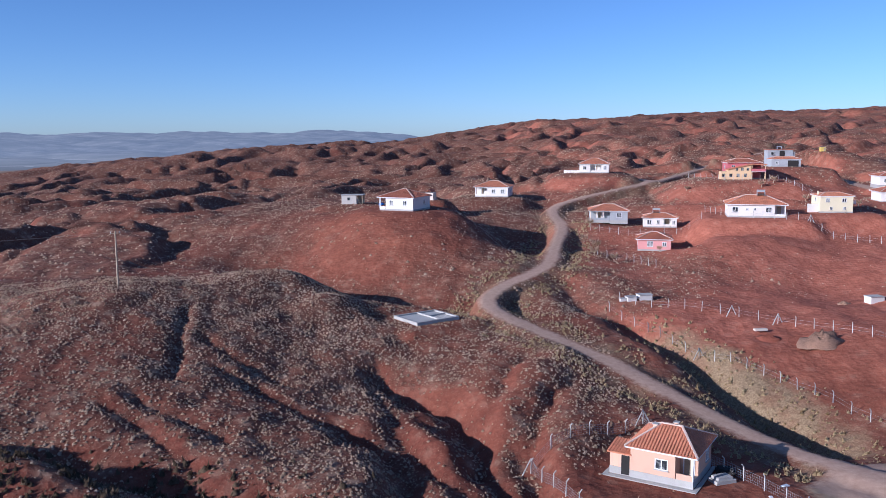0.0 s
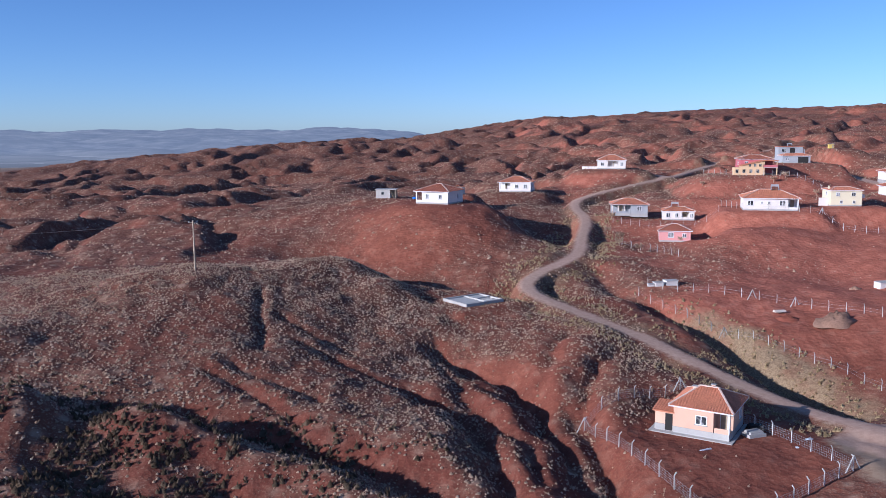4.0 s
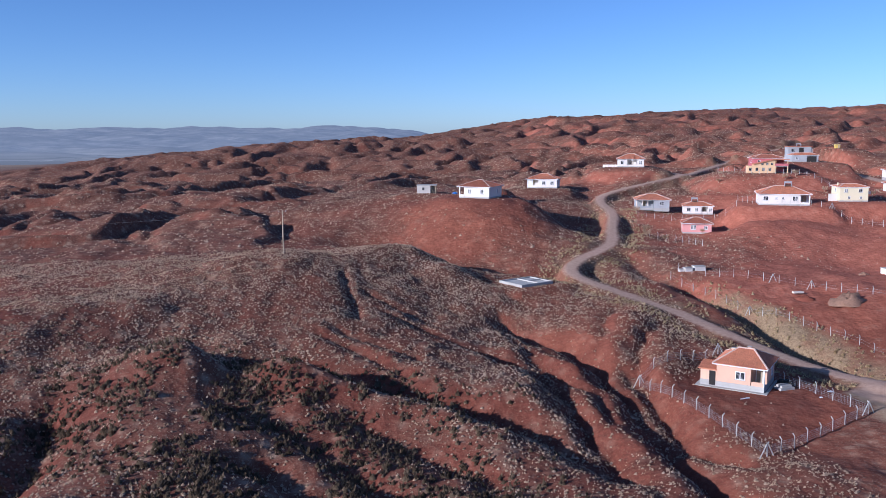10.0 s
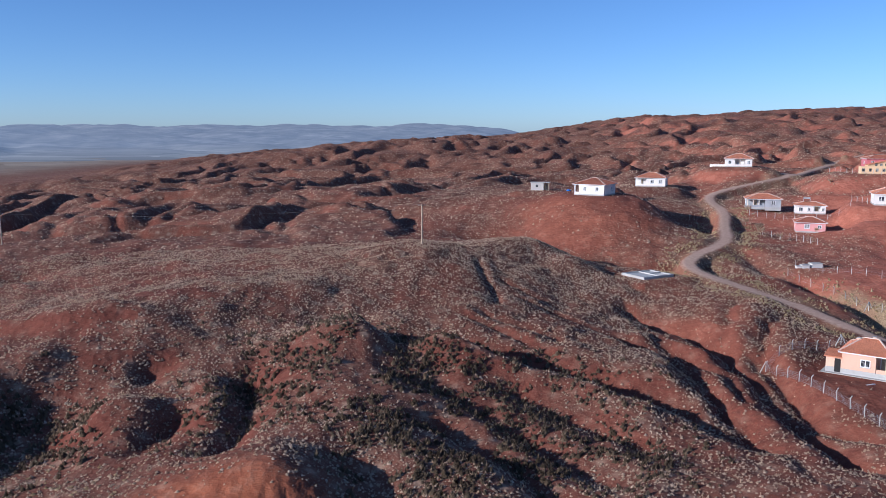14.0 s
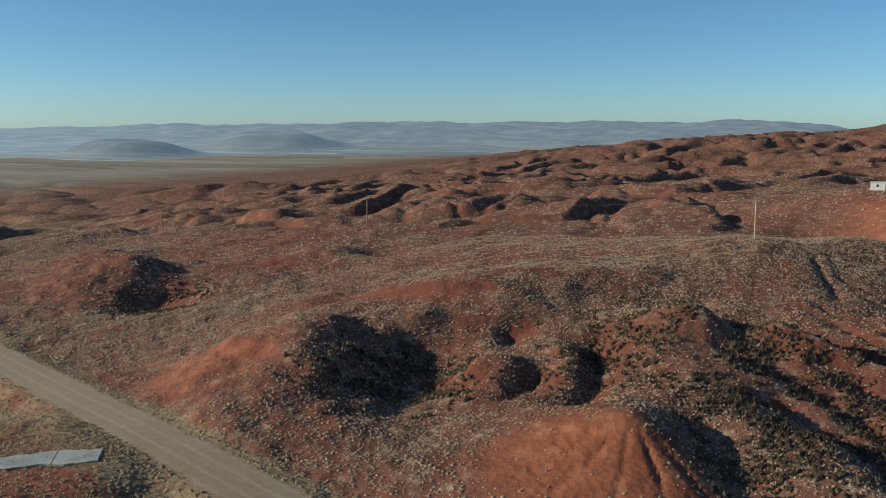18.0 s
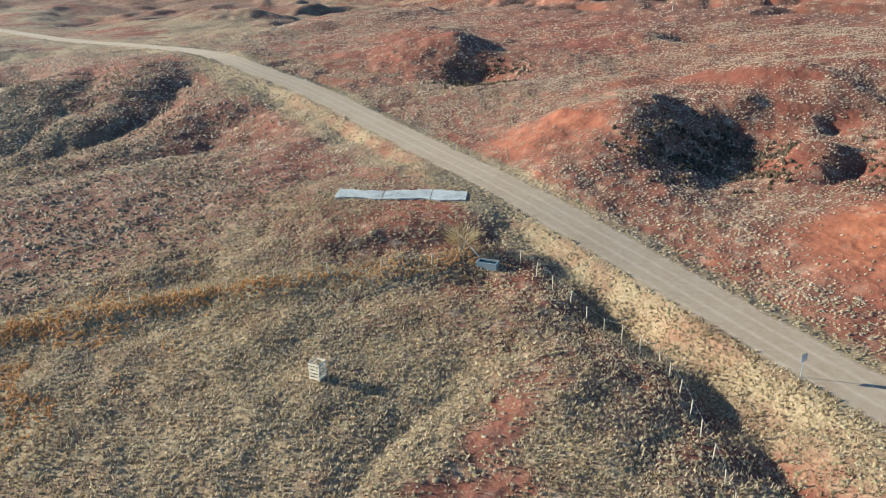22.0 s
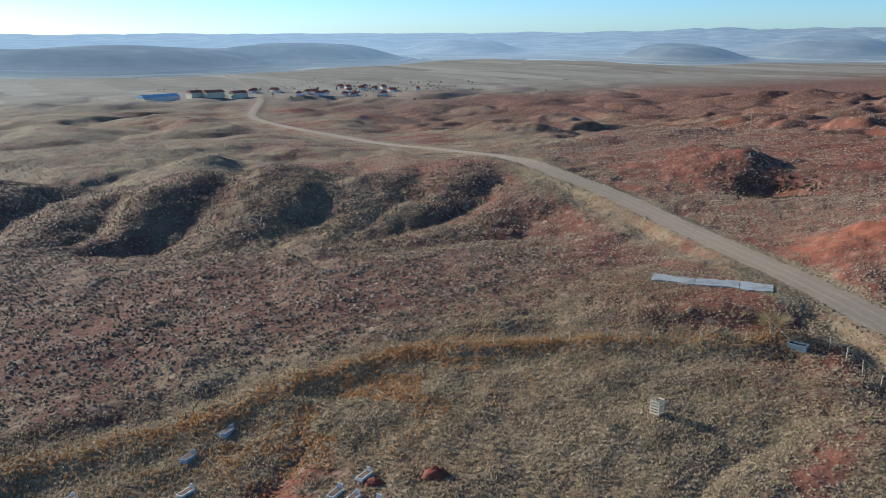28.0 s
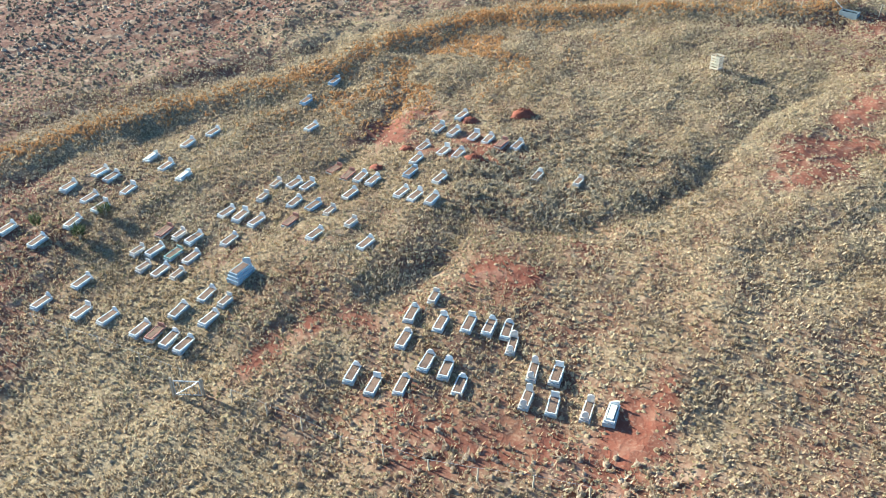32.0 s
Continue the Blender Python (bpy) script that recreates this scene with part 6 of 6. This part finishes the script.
ROWS = [
    ("wwcrcwwfwwfwww", [(-93.8, -86.2), (-92.5, -89.1), (-91.0, -93.0), (-88.6, -92.1), (-85.6, -91.1), (-89.8, -97.9), (-88.7, -97.1), (-85.9, -96.1), (-88.7, -100.9), (-86.0, -99.5), (-83.9, -98.9), (-82.7, -101.4), (-81.4, -104.5), (-84.3, -106.6)], 38),
    ("bbw", [(-98.8, -70.9), (-95.7, -75.4), (-90.0, -76.9)], 36),
    ("wfwfwswwfwwbwwd", [(-83.6, -62.7), (-82.6, -65.9), (-81.0, -65.0), (-79.2, -63.7), (-77.9, -62.8), (-76.3, -62.2), (-75.5, -60.9), (-80.0, -68.9), (-77.8, -67.8), (-76.3, -67.0), (-77.2, -71.0), (-75.3, -72.5), (-72.7, -70.8), (-69.7, -62.3), (-66.3, -60.1)], 33),
    ("sswwwfddwbdwwrw", [(-81.5, -77.7), (-78.6, -77.4), (-77.3, -76.7), (-76.2, -75.9), (-79.8, -82.3), (-79.0, -81.3), (-80.5, -83.8), (-78.7, -85.6), (-76.5, -83.4), (-74.9, -82.2), (-73.2, -81.3), (-75.2, -78.6), (-72.6, -74.7), (-71.2, -74.0), (-69.7, -73.1)], 33),
    ("wfwswdww", [(-78.3, -89.1), (-77.0, -88.2), (-75.5, -87.2), (-73.7, -84.7), (-70.0, -83.8), (-70.0, -80.6), (-66.6, -80.7), (-74.3, -90.0)], 33),
    ("sdwdwgwdwd", [(-78.1, -94.6), (-77.0, -93.6), (-76.0, -92.6), (-76.6, -97.2), (-76.0, -95.9), (-74.9, -94.6), (-73.8, -93.4), (-74.4, -97.2), (-73.1, -96.1), (-71.8, -95.0)], 33),
    ("wwfwwdwwwsww", [(-74.6, -102.0), (-73.7, -105.2), (-71.0, -102.6), (-69.2, -100.9), (-67.8, -93.6), (-66.1, -92.6), (-67.0, -96.0), (-64.9, -94.2), (-66.6, -99.0), (-65.6, -98.1), (-64.5, -97.3), (-63.4, -96.5)], 36),
    ("dwwrfwwpwrpfwfwwpfpc", [(-58.2, -78.7), (-57.3, -81.0), (-55.2, -82.6), (-55.3, -79.6), (-54.2, -77.9), (-53.3, -76.7), (-52.5, -75.7), (-51.1, -76.1), (-52.4, -82.2), (-51.2, -81.3), (-48.2, -76.2), (-47.1, -75.0), (-54.5, -86.9), (-52.7, -86.1), (-51.5, -84.5), (-49.6, -81.1), (-46.3, -77.9), (-45.1, -76.6), (-43.5, -75.0), (-42.3, -74.0)], 44)]
used = set()
r = random.Random(9)
for kinds, spots, turn in ROWS:
    for kind, (x, y) in zip(kinds, spots):
        m_ = pose(x, y, on_ground(x, y) + 0.02, r.uniform(-2, 2), r.uniform(-2, 2), turn + r.uniform(-4, 4))
        if kind in used:
            copy_thing(KINDS[kind], m_)
        else:
            KINDS[kind].matrix_world = m_ @ Matrix.Scale(0.76, 4)
            used.add(kind)
z = on_ground(-68.5, -90.6)
tomb = thing("grave", "tall stepped bluish marble tomb with slanted headstone", "grave", -68.5, -90.6, z, 33, "graves")
for k in range(3):
    part("tier", box(B(), -0.58 + 0.08 * k, 0.58 - 0.08 * k, -1.1 + 0.1 * k, 1.1 - 0.1 * k, -0.5 if k == 0 else 0.28 * k + 0.002, 0.28 * (k + 1)), MARBLE_BLUE, tomb)
part("headstone", slab_stone(B(), 0.38, 0.72, 0.85, 0.844, 1.45, "slant"), MARBLE_BLUE, tomb)
part("soil_bed", box(B(), -0.3, 0.3, -0.8, 0.65, 0.842, 0.87), GRAVE_SOIL, tomb)


def heap(label, name, x, y, rx, ry, h, turn, material, seed):
    """A low irregular heap of earth."""
    rr = np.random.RandomState(seed)
    bm = B()
    n, rings = 16, 5
    z = on_ground(x, y)
    top = bm.verts.new((0, 0, h))
    last = None
    for k in range(1, rings + 1):
        f = k / rings
        ring = []
        for j in range(n):
            t = 6.2832 * j / n
            w = 1 + 0.16 * rr.randn() * f
            ring.append(bm.verts.new((rx * f * w * math.cos(t), ry * f * w * math.sin(t), h * (1 - f) ** 0.8 * (1 + 0.25 * rr.randn()) - (0.35 if k == rings else 0))))
        for j in range(n):
            b = (j + 1) % n
            bm.faces.new((top, ring[j], ring[b]) if last is None else (last[j], ring[j], ring[b], last[b]))
        last = ring
    ob = part(name, bm, material, None, label)
    ob["category"] = "heap"
    ob.matrix_world = pose(x, y, z, 0, 0, turn)
    for poly in ob.data.polygons:
        poly.use_smooth = True
    return ob


for k, (x, y, turn, rx, ry, h) in enumerate(((-80.1, -57.3, 60, 1.3, 0.7, 0.7), (-80.4, -70.5, 60, 0.9, 0.6, 0.4), (-78.2, -74.6, 50, 0.8, 0.6, 0.35), (-74.6, -66.2, 50, 1.2, 0.6, 0.5), (-82.4, -62.3, 50, 1.2, 0.7, 0.5))):
    heap("fresh mound of bare red earth on a grave", "earth_mound", x, y, rx, ry, h, turn, RED_HEAP, 20 + k)
SPOIL = surface("grey_red_spoil", (0.34, 0.2, 0.13), 0.95, 0.4, 0.4, 0.1, 0.2)
heap("large heap of spoil on a red field", "spoil_mound", 53, 119, 4.2, 2.6, 1.7, 20, SPOIL, 31)
heap("small red heap of earth on a field", "spoil_mound", 46.5, 122, 2.0, 1.3, 0.7, 0, RED_HEAP, 32)
heap("small pale heap on a red field", "spoil_mound", 66, 141, 1.3, 0.9, 0.6, 0, SPOIL, 33)
z = on_ground(46, 124.2)
board = thing("board_stack", "pale stack of boards on a red heap", "boards", 46, 124.2, z, 10)
for k in range(3):
    part("board", box(B(), -1.0, 1.0, -0.35 + 0.03 * k, 0.35 - 0.03 * k, 0.35 + 0.1 * k, 0.44 + 0.1 * k), MARBLE_PINK, board)
for x, y, s, label in ((30, 139.6, 0.8, "white animal shelter box in a field"), (32.4, 140.4, 1.1, "grey and white shed box in a field"), (28.6, 139.3, 0.5, "small white box in a field"), (71, 141, 1.25, "white low container on a red field")):
    z = on_ground(x, y)
    ob = thing("box", label, "box", x, y, z, 12)
    part("body", box(B(), -s, s, -0.7 * s, 0.7 * s, -0.3, 0.75 * s), WHITEWASH, ob)
    part("lid", box(B(), -s - 0.1, s + 0.1, -0.7 * s - 0.1, 0.7 * s + 0.1, 0.75 * s, 0.75 * s + 0.08), PALE_CONCRETE, ob)

gate = thing("gate", "open wire gate on a light metal frame", "gate", -58.3, -97.4, on_ground(-58.3, -97.4), 60)
bm = B()
for a, b in (((-0.9, 0, 0.05), (0.9, 0, 0.05)), ((-0.9, 0, 1.3), (0.9, 0, 1.3)), ((-0.9, 0, 0.05), (-0.9, 0, 1.3)), ((0.9, 0, 0.05), (0.9, 0, 1.3)), ((-0.9, 0, 0.05), (0.9, 0, 1.3))):
    beam(bm, a, b, 0.06)
part("gate_frame", bm, METAL, gate)
for k in range(8):
    part("bar", beam(B(), (-0.7 + 0.2 * k, 0, 0.08), (-0.7 + 0.2 * k, 0, 1.27), 0.02), METAL, gate)
for u in (-1.05, 1.05):
    part("gate_post", box(B(), u - 0.07, u + 0.07, -0.07, 0.07, -0.4, 1.6), WOOD, gate)

# yard clutter beside the peach house
for x, y, w, d, h, turn, m_, name, label in ((25.6, 77.2, 1.1, 0.7, 0.6, 20, CONCRETE, "block_pile", "stack of grey building blocks beside a house"), (26.6, 79.4, 0.9, 0.7, 0.5, -10, DARK, "tarpaulin", "dark tarpaulin over a low pile"), (19.0, 72.8, 0.9, 0.12, 0.08, 30, WHITE_FRAME, "plank", "white plank lying on red earth"), (31.2, 76.4, 0.5, 0.2, 0.1, 30, WHITE_FRAME, "plank", "short white plank lying on red earth"), (29.0, 74.0, 0.16, 0.14, 0.1, 10, WHITE_FRAME, "stone", "white stone on red earth")):
    z = on_ground(x, y)
    ob = thing(name, label, name.replace("_", " "), x, y, z, turn)
    part("lower", box(B(), -w, w, -d, d, -0.2, h * 0.55, 0.97), m_, ob)
    part("upper", box(B(), -w * 0.8, w * 0.75, -d * 0.8, d * 0.8, h * 0.55 + 0.002, h, 0.92), m_, ob)


# ---- bare and dry bushes ----
def bush(name, label, category, x, y, r_, h, twigs, material, seed, trunk=0.0):
    rr = random.Random(seed)
    ob = thing(name, label, category, x, y, on_ground(x, y))
    stem = B()
    for k in range(5 if not trunk else 1):
        t = rr.uniform(0, 6.28)
        beam(stem, (0, 0, -0.2), (0.25 * r_ * math.cos(t) * (0 if trunk else 1), 0.25 * r_ * math.sin(t) * (0 if trunk else 1), trunk or 0.45 * h), 0.09 + 0.05 * trunk)
    part("trunk" if trunk else "stems", stem, WOOD, ob)
    crown = B()
    for k in range(twigs):
        t, f, e = rr.uniform(0, 6.28), rr.uniform(0.1, 1) ** 0.6, rr.uniform(0, 1)
        a = Vector((0.35 * r_ * f * math.cos(t), 0.35 * r_ * f * math.sin(t), (trunk or 0.2 * h) + 0.4 * (h - trunk) * e))
        b = a + Vector((0.6 * r_ * math.cos(t + rr.uniform(-0.6, 0.6)), 0.6 * r_ * math.sin(t + rr.uniform(-0.6, 0.6)), rr.uniform(0.05, 0.55) * (h - trunk)))
        w = Vector((rr.uniform(-1, 1), rr.uniform(-1, 1), rr.uniform(-0.3, 0.6))) * (0.11 if twigs < 400 else 0.03) * r_
        crown.faces.new([crown.verts.new(p) for p in (a, b, (a + b) / 2 + w)])
    part("crown", crown, material, ob)
    return ob


bush("bush", "large pale leafless bush beside a trough", "bush", -86.3, -8.2, 2.6, 2.7, 520, HAY, 1)
for k, (x, y) in enumerate(((-89, -15), (-91.5, -22), (-97, -33))):
    bush("bush", "pale leafless bush on a grassy bank", "bush", x, y, 0.6, 1.1, 70, HAY, 2 + k)
for k, (x, y) in enumerate(((-80.6, -101.2), (-82.6, -98.7))):
    bush("bush", "yellow-green garden shrub among graves", "bush", x, y, 0.8, 1.4, 150, GREEN, 6 + k)
bush("conifer", "small dark green conifer beside white graves", "tree", -83.1, -104.2, 0.6, 2.2, 220, GREEN, 8, 0.4)
for k, (x, y, s) in enumerate(((30, 176, 2.6), (32, 186, 3.0), (33, 170, 2.2), (31, 196, 2.4), (34, 207, 2.6), (86, 236, 2.4), (90, 238, 2.6), (95, 228, 2.4), (99, 207, 2.2), (66, 238, 1.8), (44, 178, 1.6))):
    bush("bare_tree", "small leafless tree beside village gardens", "tree", x, y, s * 0.5, s, 160, SCRUB, 10 + k, s * 0.3)

# ---- village on the plain ----
def far_house(x, y, w, d, h, turn, wall, roof, label):
    ob = thing("house", label, "house", x, y, on_ground(x, y), turn, "houses on the plain")
    part("wall", box(B(), -w, w, -d, d, -0.5, h), wall, ob)
    bm = B()
    v = [bm.verts.new(p) for p in ((-w - 0.4, -d - 0.4, h), (w + 0.4, -d - 0.4, h), (w + 0.4, d + 0.4, h), (-w - 0.4, d + 0.4, h), (-w - 0.4, 0, h + 2), (w + 0.4, 0, h + 2))]
    for f in ((0, 1, 5, 4), (2, 3, 4, 5), (0, 4, 3), (1, 2, 5), (3, 2, 1, 0)):
        bm.faces.new([v[k] for k in f])
    part("roof", bm, roof, ob)
    for u in (-0.5, 0.5):
        part("window", box(B(), u * w - 0.6, u * w + 0.6, -d - 0.06, -d + 0.02, 1.0, 2.3), GLASS, ob)
    return ob


first = far_house(-790, 196, 2.6, 2.2, 2.2, -60, WHITEWASH, TILE_DARK, "distant white house with brown roof on the plain")
rr = random.Random(4)
for k in range(26):
    x, y = -800 + rr.uniform(-40, 60), 150 + k * 5.5 + rr.uniform(-8, 8)
    copy_thing(first, pose(x, y, on_ground(x, y), 0, 0, rr.uniform(-80, -20)))
for x, y, w in ((-775, 97, 9), (-772, 118, 7), (-778, 82, 6)):
    far_house(x, y, w, 4.5, 4.5, -70, CREAM, TILE_DARK, "distant cream farm building on the plain")
barn = far_house(-781, 52, 17, 6, 3.5, -68, WHITEWASH, surface("blue_sheet", (0.3, 0.42, 0.52), 0.5, 0.15), "long distant barn with blue metal roof")
rr = np.random.RandomState(8)
p = np.stack([-830 + 60 * rr.randn(170), 250 + 70 * rr.randn(170)], 1)
tufts("orchard_trees", "dark distant trees round houses on the plain", GREEN, p, 0.8 + 1.3 * rr.rand(170), 9, 12, 1.0)
